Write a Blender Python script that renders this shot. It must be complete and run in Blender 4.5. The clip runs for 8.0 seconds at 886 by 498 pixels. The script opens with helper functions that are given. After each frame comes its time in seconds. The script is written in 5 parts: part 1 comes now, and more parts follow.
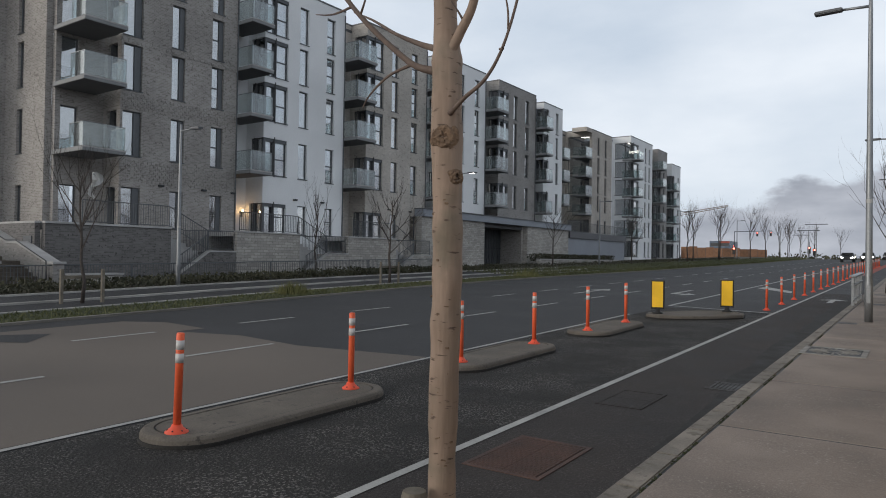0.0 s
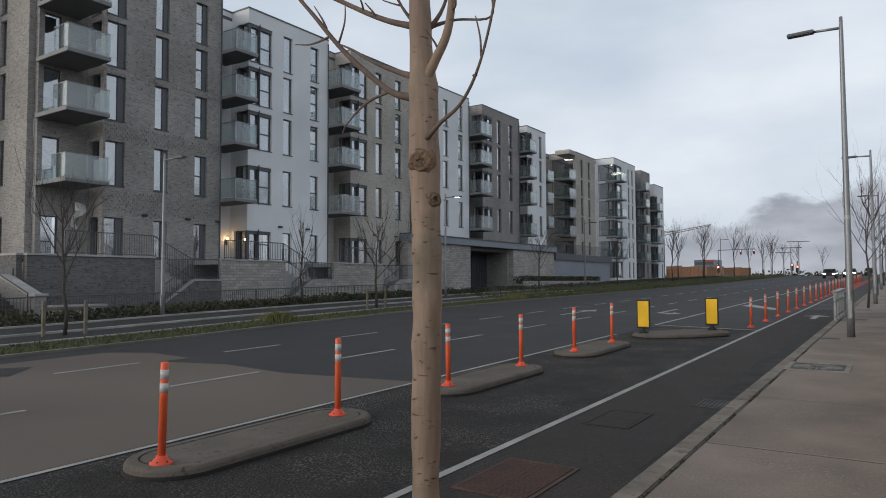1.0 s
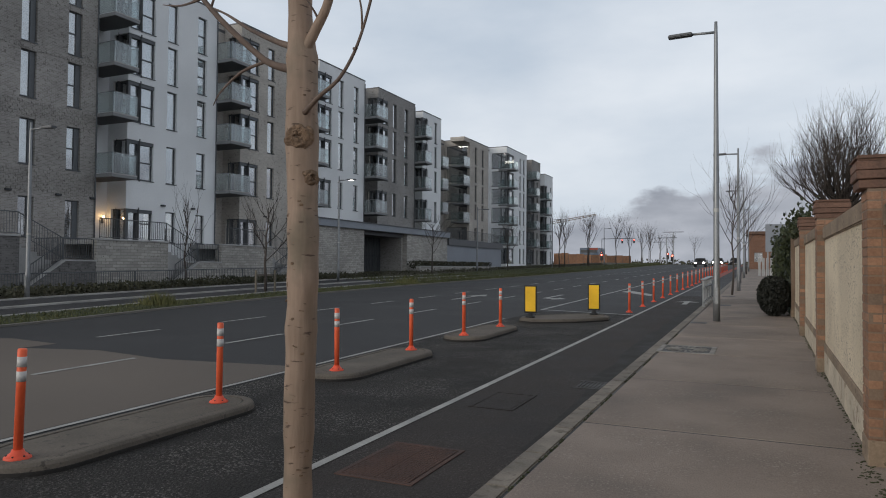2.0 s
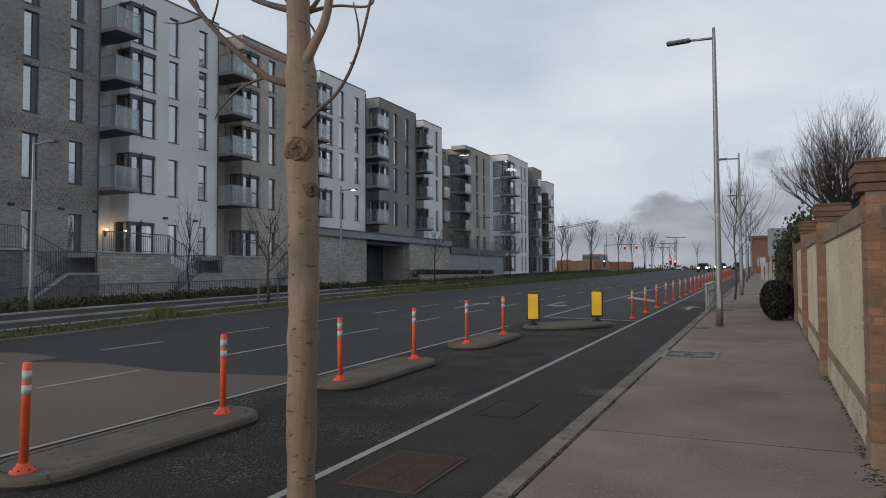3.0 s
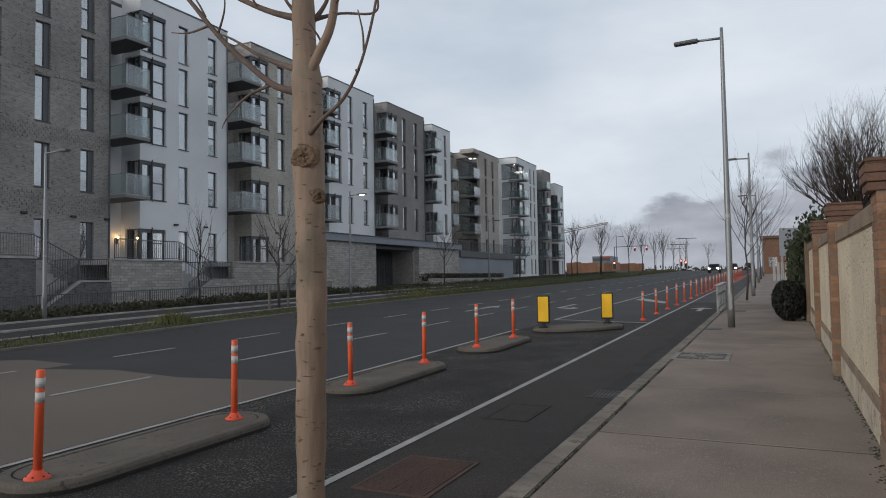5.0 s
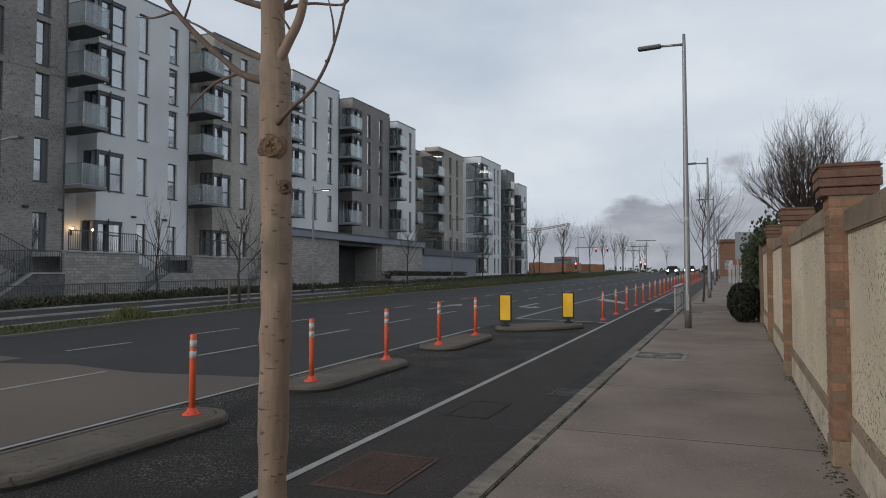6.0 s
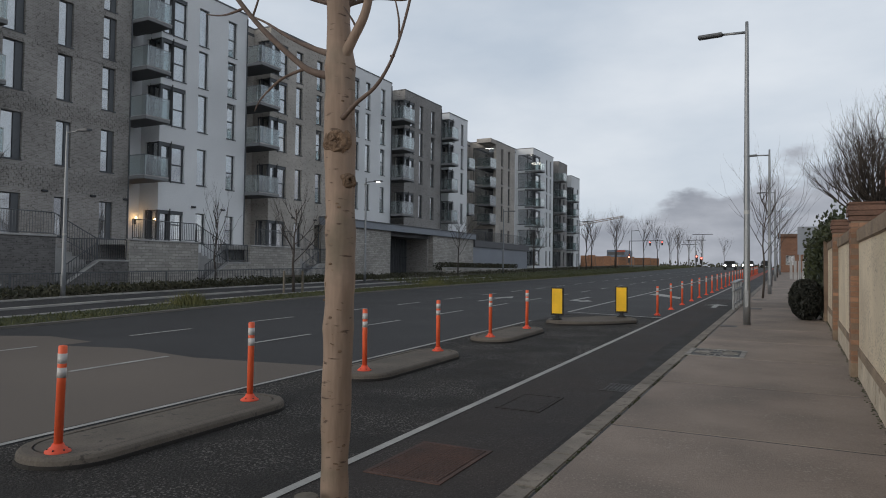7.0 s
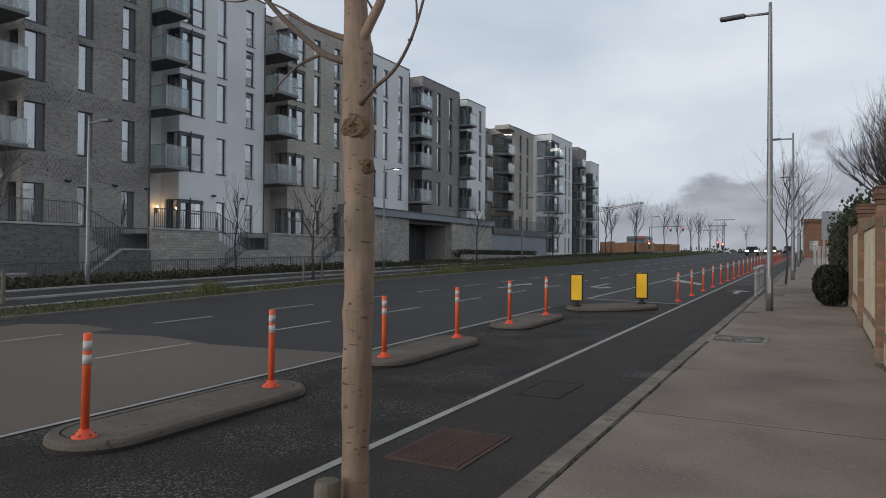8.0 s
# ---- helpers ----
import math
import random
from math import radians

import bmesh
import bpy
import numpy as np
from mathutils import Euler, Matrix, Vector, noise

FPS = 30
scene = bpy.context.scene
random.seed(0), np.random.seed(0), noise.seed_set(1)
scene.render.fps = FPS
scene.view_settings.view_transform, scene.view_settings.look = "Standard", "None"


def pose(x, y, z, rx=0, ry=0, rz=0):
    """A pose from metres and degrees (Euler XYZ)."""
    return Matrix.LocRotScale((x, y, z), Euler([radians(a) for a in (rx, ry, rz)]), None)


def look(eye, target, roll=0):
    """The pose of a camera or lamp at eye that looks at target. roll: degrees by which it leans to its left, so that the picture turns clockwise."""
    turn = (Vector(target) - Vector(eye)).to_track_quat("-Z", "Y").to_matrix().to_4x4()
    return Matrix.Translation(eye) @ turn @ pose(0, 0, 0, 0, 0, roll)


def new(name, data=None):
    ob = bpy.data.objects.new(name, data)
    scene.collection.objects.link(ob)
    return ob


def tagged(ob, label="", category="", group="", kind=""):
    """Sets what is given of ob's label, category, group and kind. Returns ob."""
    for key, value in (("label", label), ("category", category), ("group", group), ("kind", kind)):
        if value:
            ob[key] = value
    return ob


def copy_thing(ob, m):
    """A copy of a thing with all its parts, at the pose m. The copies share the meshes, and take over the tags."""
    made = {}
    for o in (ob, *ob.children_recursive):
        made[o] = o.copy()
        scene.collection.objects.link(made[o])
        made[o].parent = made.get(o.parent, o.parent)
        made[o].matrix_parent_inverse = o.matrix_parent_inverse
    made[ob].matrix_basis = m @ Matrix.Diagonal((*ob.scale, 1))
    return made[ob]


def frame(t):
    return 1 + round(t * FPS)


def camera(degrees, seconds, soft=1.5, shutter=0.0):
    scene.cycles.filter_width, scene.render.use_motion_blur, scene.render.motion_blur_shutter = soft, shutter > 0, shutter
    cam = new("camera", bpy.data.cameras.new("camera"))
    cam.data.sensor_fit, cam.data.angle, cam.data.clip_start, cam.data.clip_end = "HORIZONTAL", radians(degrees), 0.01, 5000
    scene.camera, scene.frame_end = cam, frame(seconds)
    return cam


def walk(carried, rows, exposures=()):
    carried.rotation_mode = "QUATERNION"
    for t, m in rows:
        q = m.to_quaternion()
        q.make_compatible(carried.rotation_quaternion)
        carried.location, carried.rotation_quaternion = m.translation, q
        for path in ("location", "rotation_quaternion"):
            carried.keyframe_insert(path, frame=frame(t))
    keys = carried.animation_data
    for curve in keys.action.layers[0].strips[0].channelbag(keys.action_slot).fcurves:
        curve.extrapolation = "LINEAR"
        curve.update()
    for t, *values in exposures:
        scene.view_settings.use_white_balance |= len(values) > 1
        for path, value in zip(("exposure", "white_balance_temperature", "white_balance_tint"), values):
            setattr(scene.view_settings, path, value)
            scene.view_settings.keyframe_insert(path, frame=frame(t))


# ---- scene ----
# ---------------------------------------------------------------- camera
cam = camera(65.83, 8.0, soft=1.0)
PATH = [
    (0, -0.065, -0.009, 1.668, 34.93, 0.74, -0.89),
    (0.2, -0.060, -0.018, 1.664, 35.66, 1.40, -1.08),
    (0.3, -0.058, -0.023, 1.663, 36.19, 1.49, -1.17),
    (0.5, -0.053, -0.032, 1.659, 36.78, 1.50, -1.36),
    (0.7, -0.042, -0.031, 1.659, 33.72, 2.58, -0.71),
    (0.8, -0.036, -0.030, 1.659, 33.55, 2.49, -0.38),
    (1, -0.025, -0.029, 1.659, 33.83, 2.77, 0.27),
    (1.2, -0.021, -0.049, 1.660, 35.24, 2.43, -0.01),
    (1.3, -0.019, -0.058, 1.661, 35.90, 2.70, -0.15),
    (1.5, -0.015, -0.078, 1.662, 38.39, 3.20, -0.43),
    (1.6, -0.015, -0.053, 1.660, 34.80, 3.22, -0.43),
    (1.7, -0.015, -0.029, 1.659, 30.94, 2.55, -0.43),
    (1.8, -0.016, -0.004, 1.657, 28.37, 1.72, -0.44),
    (1.9, -0.016, 0.020, 1.656, 26.26, 1.55, -0.44),
    (2, -0.016, 0.045, 1.654, 24.97, 1.49, -0.44),
    (2.1, -0.014, 0.043, 1.654, 24.59, 1.75, -0.37),
    (2.2, -0.012, 0.040, 1.654, 24.76, 1.86, -0.31),
    (3.3, 0.012, 0.015, 1.656, 25.23, 2.23, 0.41),
    (3.5, 0.008, 0.010, 1.655, 25.93, 1.74, 0.19),
    (3.7, 0.006, -0.000, 1.655, 27.27, 1.85, 0.16),
    (3.8, 0.006, -0.005, 1.656, 28.12, 2.02, 0.15),
    (4, 0.004, -0.015, 1.656, 29.90, 1.81, 0.12),
    (4.2, 0.001, -0.010, 1.656, 31.30, 1.50, 0.20),
    (4.3, -0.000, -0.008, 1.657, 31.57, 1.51, 0.25),
    (4.5, -0.003, -0.003, 1.657, 30.77, 1.71, 0.33),
    (4.7, 0.006, 0.005, 1.657, 30.37, 1.95, 0.57),
    (4.8, 0.011, 0.009, 1.658, 29.70, 2.09, 0.68),
    (4.9, 0.015, 0.013, 1.658, 27.81, 2.37, 0.80),
    (5, 0.020, 0.017, 1.658, 26.02, 2.51, 0.92),
    (5.1, 0.020, 0.025, 1.657, 24.78, 2.50, 0.53),
    (5.2, 0.021, 0.034, 1.656, 24.29, 2.31, 0.13),
    (6.3, 0.007, 0.004, 1.644, 22.56, 2.31, -0.04),
    (6.5, 0.003, 0.014, 1.649, 22.54, 2.19, -0.40),
    (6.7, -0.004, 0.004, 1.650, 25.15, 1.95, -0.52),
    (6.8, -0.007, -0.002, 1.651, 26.49, 1.89, -0.59),
    (7, -0.014, -0.012, 1.652, 27.12, 1.60, -0.71),
    (7.2, -0.012, -0.011, 1.651, 27.52, 1.32, -0.74),
    (7.3, -0.010, -0.011, 1.650, 27.24, 1.35, -0.76),
    (7.5, -0.008, -0.010, 1.649, 25.99, 1.46, -0.79),
    (7.7, -0.013, -0.007, 1.648, 26.01, 0.96, -0.64),
    (7.8, -0.016, -0.006, 1.648, 26.62, 1.00, -0.57),
    (8, -0.021, -0.003, 1.647, 28.68, 0.52, -0.42)]
walk(cam, [(t, pose(x, y, z, 90 + p, r, yw)) for t, x, y, z, yw, p, r in PATH], [(0, 0.06), (0.5, 0.05), (1, -0.02), (1.5, 0.02), (2, -0.1), (3.3, -0.18), (3.5, -0.18), (4, -0.11), (4.5, -0.05), (5, -0.1), (6.3, -0.18), (6.5, -0.18), (7, -0.16), (8, -0.12)])

# ---------------------------------------------------------------- light
SUN_EL, SUN_AZ = radians(9), radians(210)      # azimuth from +Y towards +X


def build_world():
    w = bpy.data.worlds.new("evening_sky")
    scene.world = w
    w.use_nodes = True
    nt = w.node_tree
    N, L = nt.nodes, nt.links
    bg = N["Background"]
    sky = N.new("ShaderNodeTexSky")
    sky.sky_type = "NISHITA"
    sky.sun_disc = False
    sky.sun_elevation, sky.sun_rotation = SUN_EL, SUN_AZ
    tc = N.new("ShaderNodeTexCoord")
    sep = N.new("ShaderNodeSeparateXYZ")
    L.new(tc.outputs["Generated"], sep.inputs[0])
    # high thin cloud sheet
    mp = N.new("ShaderNodeMapping")
    mp.inputs["Scale"].default_value = (1, 1, 2.6)
    L.new(tc.outputs["Generated"], mp.inputs[0])
    n1 = N.new("ShaderNodeTexNoise")
    n1.inputs["Scale"].default_value, n1.inputs["Detail"].default_value = 2.2, 6
    L.new(mp.outputs[0], n1.inputs["Vector"])
    r1 = N.new("ShaderNodeValToRGB")
    r1.color_ramp.elements[0].position, r1.color_ramp.elements[1].position = 0.36, 0.66
    r1.color_ramp.elements[0].color, r1.color_ramp.elements[1].color = (0.66, 0.755, 0.88, 1), (0.96, 1.02, 1.1, 1)
    L.new(n1.outputs[0], r1.inputs[0])
    mix = N.new("ShaderNodeMixRGB")
    mix.inputs[0].default_value = 0.93
    sc = N.new("ShaderNodeMixRGB")
    sc.blend_type, sc.inputs[0].default_value, sc.inputs[2].default_value = "MULTIPLY", 1, (0.1, 0.1, 0.1, 1)
    L.new(sky.outputs[0], sc.inputs[1])
    L.new(sc.outputs[0], mix.inputs[1])
    L.new(r1.outputs[0], mix.inputs[2])
    # low bank of darker cumulus all round the horizon, with ragged tops
    mp2 = N.new("ShaderNodeMapping")
    mp2.inputs["Scale"].default_value = (1, 1, 1.8)
    mp2.inputs["Location"].default_value = (0.35, 0.1, 0)
    L.new(tc.outputs["Generated"], mp2.inputs[0])
    n2 = N.new("ShaderNodeTexNoise")
    n2.inputs["Scale"].default_value, n2.inputs["Detail"].default_value, n2.inputs["Roughness"].default_value = 3.6, 9, 0.54
    L.new(mp2.outputs[0], n2.inputs["Vector"])
    a = N.new("ShaderNodeMath")
    a.operation = "MULTIPLY_ADD"
    L.new(n2.outputs[0], a.inputs[0])
    a.inputs[1].default_value, a.inputs[2].default_value = 0.42, -0.1
    d = N.new("ShaderNodeMath")
    d.operation = "SUBTRACT"
    L.new(a.outputs[0], d.inputs[0])
    L.new(sep.outputs[2], d.inputs[1])
    r2 = N.new("ShaderNodeMapRange")
    r2.inputs[1].default_value, r2.inputs[2].default_value = -0.006, 0.022
    r2.interpolation_type = "SMOOTHSTEP"
    L.new(d.outputs[0], r2.inputs[0])
    n3 = N.new("ShaderNodeTexNoise")
    n3.inputs["Scale"].default_value, n3.inputs["Detail"].default_value = 13, 5
    L.new(mp.outputs[0], n3.inputs["Vector"])
    r3 = N.new("ShaderNodeValToRGB")
    r3.color_ramp.elements[0].position, r3.color_ramp.elements[1].position = 0.3, 0.75
    r3.color_ramp.elements[0].color, r3.color_ramp.elements[1].color = (0.37, 0.40, 0.465, 1), (0.57, 0.60, 0.67, 1)
    L.new(n3.outputs[0], r3.inputs[0])
    mix2 = N.new("ShaderNodeMixRGB")
    L.new(r2.outputs[0], mix2.inputs[0])
    L.new(mix.outputs[0], mix2.inputs[1])
    L.new(r3.outputs[0], mix2.inputs[2])
    # the sheet is thicker and darker overhead
    up = N.new("ShaderNodeMapRange")
    up.inputs[1].default_value, up.inputs[2].default_value, up.inputs[3].default_value, up.inputs[4].default_value = 0.35, 0.95, 1.0, 0.4
    L.new(sep.outputs[2], up.inputs[0])
    dim = N.new("ShaderNodeMixRGB")
    dim.blend_type, dim.inputs[0].default_value = "MULTIPLY", 1
    L.new(mix2.outputs[0], dim.inputs[1])
    L.new(up.outputs[0], dim.inputs[2])
    # the thin sheet glows round the low sun
    dt = N.new("ShaderNodeVectorMath")
    dt.operation = "DOT_PRODUCT"
    L.new(tc.outputs["Generated"], dt.inputs[0])
    dt.inputs[1].default_value = (math.sin(SUN_AZ) * math.cos(SUN_EL), math.cos(SUN_AZ) * math.cos(SUN_EL), math.sin(SUN_EL))
    gl = N.new("ShaderNodeMapRange")
    gl.interpolation_type = "SMOOTHSTEP"
    gl.inputs[1].default_value, gl.inputs[2].default_value, gl.inputs[3].default_value, gl.inputs[4].default_value = 0.45, 1.0, 0.0, 1.0
    L.new(dt.outputs["Value"], gl.inputs[0])
    ad = N.new("ShaderNodeMixRGB")
    ad.blend_type = "ADD"
    L.new(gl.outputs[0], ad.inputs[0])
    L.new(dim.outputs[0], ad.inputs[1])
    ad.inputs[2].default_value = (0.7, 0.64, 0.54, 1)
    L.new(ad.outputs[0], bg.inputs[0])
    bg.inputs[1].default_value = 0.89


build_world()
sun = new("sun", bpy.data.lights.new("sun", "SUN"))
sun.data.energy, sun.data.angle, sun.data.color = 1.0, radians(30), (1, 0.93, 0.83)
sdir = Vector((math.sin(SUN_AZ) * math.cos(SUN_EL), math.cos(SUN_AZ) * math.cos(SUN_EL), math.sin(SUN_EL)))
sun.matrix_world = look(sdir * 50, (0, 0, 0))


# ---------------------------------------------------------------- materials
def nodes_of(name, rough=0.8, metal=0.0, spec=0.5):
    m = bpy.data.materials.new(name)
    m.use_nodes = True
    nt = m.node_tree
    b = nt.nodes["Principled BSDF"]
    b.inputs["Roughness"].default_value, b.inputs["Metallic"].default_value = rough, metal
    b.inputs["Specular IOR Level"].default_value = spec
    return m, nt.nodes, nt.links, b


def noise_fac(N, L, vec, scale, detail=4, lo=0.35, hi=0.65):
    n = N.new("ShaderNodeTexNoise")
    n.inputs["Scale"].default_value, n.inputs["Detail"].default_value = scale, detail
    L.new(vec, n.inputs["Vector"])
    r = N.new("ShaderNodeMapRange")
    r.inputs[1].default_value, r.inputs[2].default_value = lo, hi
    L.new(n.outputs[0], r.inputs[0])
    return r.outputs[0]


def mixed(N, L, fac, a, b):
    m = N.new("ShaderNodeMixRGB")
    L.new(fac, m.inputs[0])
    for i, c in ((1, a), (2, b)):
        if isinstance(c, tuple):
            m.inputs[i].default_value = (*c, 1)
        else:
            L.new(c, m.inputs[i])
    return m.outputs[0]


def bump(N, L, b, height, strength, dist):
    u = N.new("ShaderNodeBump")
    u.inputs["Strength"].default_value, u.inputs["Distance"].default_value = strength, dist
    L.new(height, u.inputs["Height"])
    L.new(u.outputs[0], b.inputs["Normal"])


def surface(name, c1, c2, fine=40, coarse=0.8, rough=0.8, metal=0.0, amount=0.5, bumps=0.3, dist=0.004, spec=0.4, speck=None, vary=0.0):
    """Two-scale mottled surface: c1 and c2 in grain, darker or lighter stains at the coarse scale."""
    m, N, L, b = nodes_of(name, rough, metal, spec)
    g = N.new("ShaderNodeNewGeometry").outputs["Position"]
    f1 = noise_fac(N, L, g, fine, 5)
    f2 = noise_fac(N, L, g, coarse, 4, 0.3, 0.7)
    col = mixed(N, L, f1, c1, c2)
    st = mixed(N, L, f2, tuple(v * (1 - 0.45 * amount) for v in c1), tuple(min(1, v * (1 + 0.3 * amount)) for v in c2))
    m2 = N.new("ShaderNodeMixRGB")
    m2.inputs[0].default_value = 0.5
    L.new(col, m2.inputs[1])
    L.new(st, m2.inputs[2])
    out = m2.outputs[0]
    if speck:
        sm = N.new("ShaderNodeMath")
        sm.operation, sm.use_clamp = "MULTIPLY", True
        L.new(noise_fac(N, L, g, speck[0], 2, speck[1], speck[1] + 0.06), sm.inputs[0])
        L.new(noise_fac(N, L, g, coarse * 1.7, 4, 0.38, 0.62), sm.inputs[1])
        out = mixed(N, L, sm.outputs[0], out, speck[2])
    if vary:
        oi = N.new("ShaderNodeObjectInfo")
        hs = N.new("ShaderNodeHueSaturation")
        mr = N.new("ShaderNodeMapRange")
        mr.inputs[3].default_value, mr.inputs[4].default_value = 1 - vary, 1 + vary
        L.new(oi.outputs["Random"], mr.inputs[0])
        L.new(mr.outputs[0], hs.inputs["Value"])
        L.new(out, hs.inputs["Color"])
        out = hs.outputs[0]
    L.new(out, b.inputs["Base Color"])
    rr = N.new("ShaderNodeMapRange")
    rr.inputs[3].default_value, rr.inputs[4].default_value = max(0.02, rough - 0.12), min(1, rough + 0.1)
    L.new(f2, rr.inputs[0])
    L.new(rr.outputs[0], b.inputs["Roughness"])
    if bumps:
        bump(N, L, b, f1, bumps, dist)
    return m


def brickwork(name, c1, c2, mortar, w=0.225, h=0.075, joint=0.011, dark=0.3):
    m, N, L, b = nodes_of(name, 0.9, 0, 0.25)
    g = N.new("ShaderNodeNewGeometry").outputs["Position"]
    s = N.new("ShaderNodeSeparateXYZ")
    L.new(g, s.inputs[0])
    ad = N.new("ShaderNodeMath")
    L.new(s.outputs[0], ad.inputs[0])
    L.new(s.outputs[1], ad.inputs[1])
    c = N.new("ShaderNodeCombineXYZ")
    L.new(ad.outputs[0], c.inputs[0])
    L.new(s.outputs[2], c.inputs[1])
    t = N.new("ShaderNodeTexBrick")
    t.inputs["Scale"].default_value = 1
    t.inputs["Brick Width"].default_value, t.inputs["Row Height"].default_value, t.inputs["Mortar Size"].default_value = w, h, joint
    t.inputs["Color1"].default_value, t.inputs["Color2"].default_value, t.inputs["Mortar"].default_value = (*c1, 1), (*c2, 1), (*mortar, 1)
    t.inputs["Mortar Smooth"].default_value = 0.3
    L.new(c.outputs[0], t.inputs["Vector"])
    f = noise_fac(N, L, g, 0.35, 5, 0.35, 0.7)
    f2 = noise_fac(N, L, g, 7, 3, 0.6, 0.68)
    col = mixed(N, L, f2, t.outputs[0], tuple(v * (1 - dark) for v in c1))
    hs = N.new("ShaderNodeHueSaturation")
    mr = N.new("ShaderNodeMapRange")
    mr.inputs[3].default_value, mr.inputs[4].default_value = 0.85, 1.12
    L.new(f, mr.inputs[0])
    L.new(mr.outputs[0], hs.inputs["Value"])
    L.new(col, hs.inputs["Color"])
    L.new(hs.outputs[0], b.inputs["Base Color"])
    iv = N.new("ShaderNodeMath")
    iv.operation, iv.inputs[0].default_value = "SUBTRACT", 1
    L.new(t.outputs[1], iv.inputs[1])
    bump(N, L, b, iv.outputs[0], 0.6, 0.01)
    return m


def glass(name, tint, gloss=0.05, solid=0.0, base=0.07, grow=0.84):
    """Thin pane: clear with a tint, mirrored the more the flatter one looks at it."""
    m, N, L, b = nodes_of(name)
    out = N["Material Output"]
    tr = N.new("ShaderNodeBsdfTransparent")
    tr.inputs[0].default_value = (*tint, 1)
    gl = N.new("ShaderNodeBsdfGlossy")
    gl.inputs["Roughness"].default_value = gloss
    lw = N.new("ShaderNodeLayerWeight")
    lw.inputs[0].default_value = 0.5
    pw = N.new("ShaderNodeMath")
    pw.operation, pw.inputs[1].default_value = "POWER", 1.7
    L.new(lw.outputs["Facing"], pw.inputs[0])
    fr = N.new("ShaderNodeMath")
    fr.operation, fr.inputs[1].default_value, fr.inputs[2].default_value = "MULTIPLY_ADD", grow, base
    L.new(pw.outputs[0], fr.inputs[0])
    mx = N.new("ShaderNodeMixShader")
    L.new(fr.outputs[0], mx.inputs[0])
    first = tr.outputs[0]
    if solid:
        df = N.new("ShaderNodeBsdfDiffuse")
        df.inputs[0].default_value = (0.72, 0.78, 0.78, 1)
        ms = N.new("ShaderNodeMixShader")
        ms.inputs[0].default_value = solid
        L.new(first, ms.inputs[1])
        L.new(df.outputs[0], ms.inputs[2])
        first = ms.outputs[0]
    L.new(first, mx.inputs[1])
    L.new(gl.outputs[0], mx.inputs[2])
    L.new(mx.outputs[0], out.inputs[0])
    return m


def lamp_mat(name, col, power):
    m, N, L, b = nodes_of(name)
    b.inputs["Emission Color"].default_value = (*col, 1)
    b.inputs["Emission Strength"].default_value = power
    return m


def young_bark():
    """Smooth tan bark: upright streaks, broad paler blotches, short dark lenticels across."""
    m, N, L, b = nodes_of("smooth_bark", 0.72, 0, 0.35)
    g = N.new("ShaderNodeNewGeometry").outputs["Position"]

    def scaled(v):
        mp = N.new("ShaderNodeMapping")
        mp.inputs["Scale"].default_value = v
        L.new(g, mp.inputs[0])
        return mp.outputs[0]

    streak = noise_fac(N, L, scaled((1, 1, .1)), 70, 5, .3, .7)
    blotch = noise_fac(N, L, scaled((1, 1, .45)), 11, 4, .36, .64)
    lent = noise_fac(N, L, scaled((.5, .5, 2.2)), 42, 3, .64, .7)
    moss = noise_fac(N, L, g, 5, 5, .55, .72)
    col = mixed(N, L, streak, (0.205, 0.142, 0.105), (0.295, 0.213, 0.162))
    pale = mixed(N, L, blotch, (0.2, 0.146, 0.108), (0.34, 0.25, 0.19))
    half = N.new("ShaderNodeMixRGB")
    half.inputs[0].default_value = 0.5
    L.new(col, half.inputs[1])
    L.new(pale, half.inputs[2])
    col = mixed(N, L, moss, half.outputs[0], (0.17, 0.135, 0.1))
    col = mixed(N, L, lent, col, (0.09, 0.06, 0.045))
    L.new(col, b.inputs["Base Color"])
    hh = N.new("ShaderNodeMath")
    hh.operation = "SUBTRACT"
    L.new(streak, hh.inputs[0])
    L.new(lent, hh.inputs[1])
    bump(N, L, b, hh.outputs[0], 0.5, 0.003)
    return m


ASPHALT = surface("asphalt", (0.031, 0.0308, 0.033), (0.053, 0.0525, 0.0555), 55, 0.35, 0.78, spec=0.3, bumps=0.5, dist=0.006, amount=0.8, speck=(90, 0.62, (0.16, 0.16, 0.165)))
CYCLE_LANE = surface("cycle_lane_asphalt", (0.024, 0.02, 0.0185), (0.05, 0.043, 0.04), 42, 0.7, 0.8, amount=1.2, bumps=0.7, dist=0.008, spec=0.25, speck=(60, 0.6, (0.12, 0.108, 0.1)))
ASPHALT_OLD = surface("rough_asphalt", (0.015, 0.0138, 0.013), (0.046, 0.043, 0.0405), 40, 0.6, 0.8, spec=0.25, amount=1.2, bumps=1.0, dist=0.016, speck=(44, 0.56, (0.2, 0.188, 0.175)))
ASPHALT_PALE = surface("pale_worn_asphalt", (0.112, 0.093, 0.079), (0.15, 0.127, 0.109), 70, 0.25, 0.85, bumps=0.3, speck=(120, 0.66, (0.24, 0.22, 0.2)))
CONCRETE = surface("footpath_concrete", (0.18, 0.145, 0.123), (0.287, 0.236, 0.203), 75, 0.9, 0.88, amount=0.9, bumps=0.5, dist=0.003, vary=0.08, speck=(34, 0.6, (0.31, 0.27, 0.235)))
FAR_KERB = surface("weathered_kerb", (0.13, 0.12, 0.105), (0.19, 0.175, 0.155), 60, 0.9, 0.9)
FAR_EDGE = surface("weathered_edging", (0.28, 0.27, 0.25), (0.4, 0.385, 0.36), 40, 0.9, 0.9, amount=0.9)
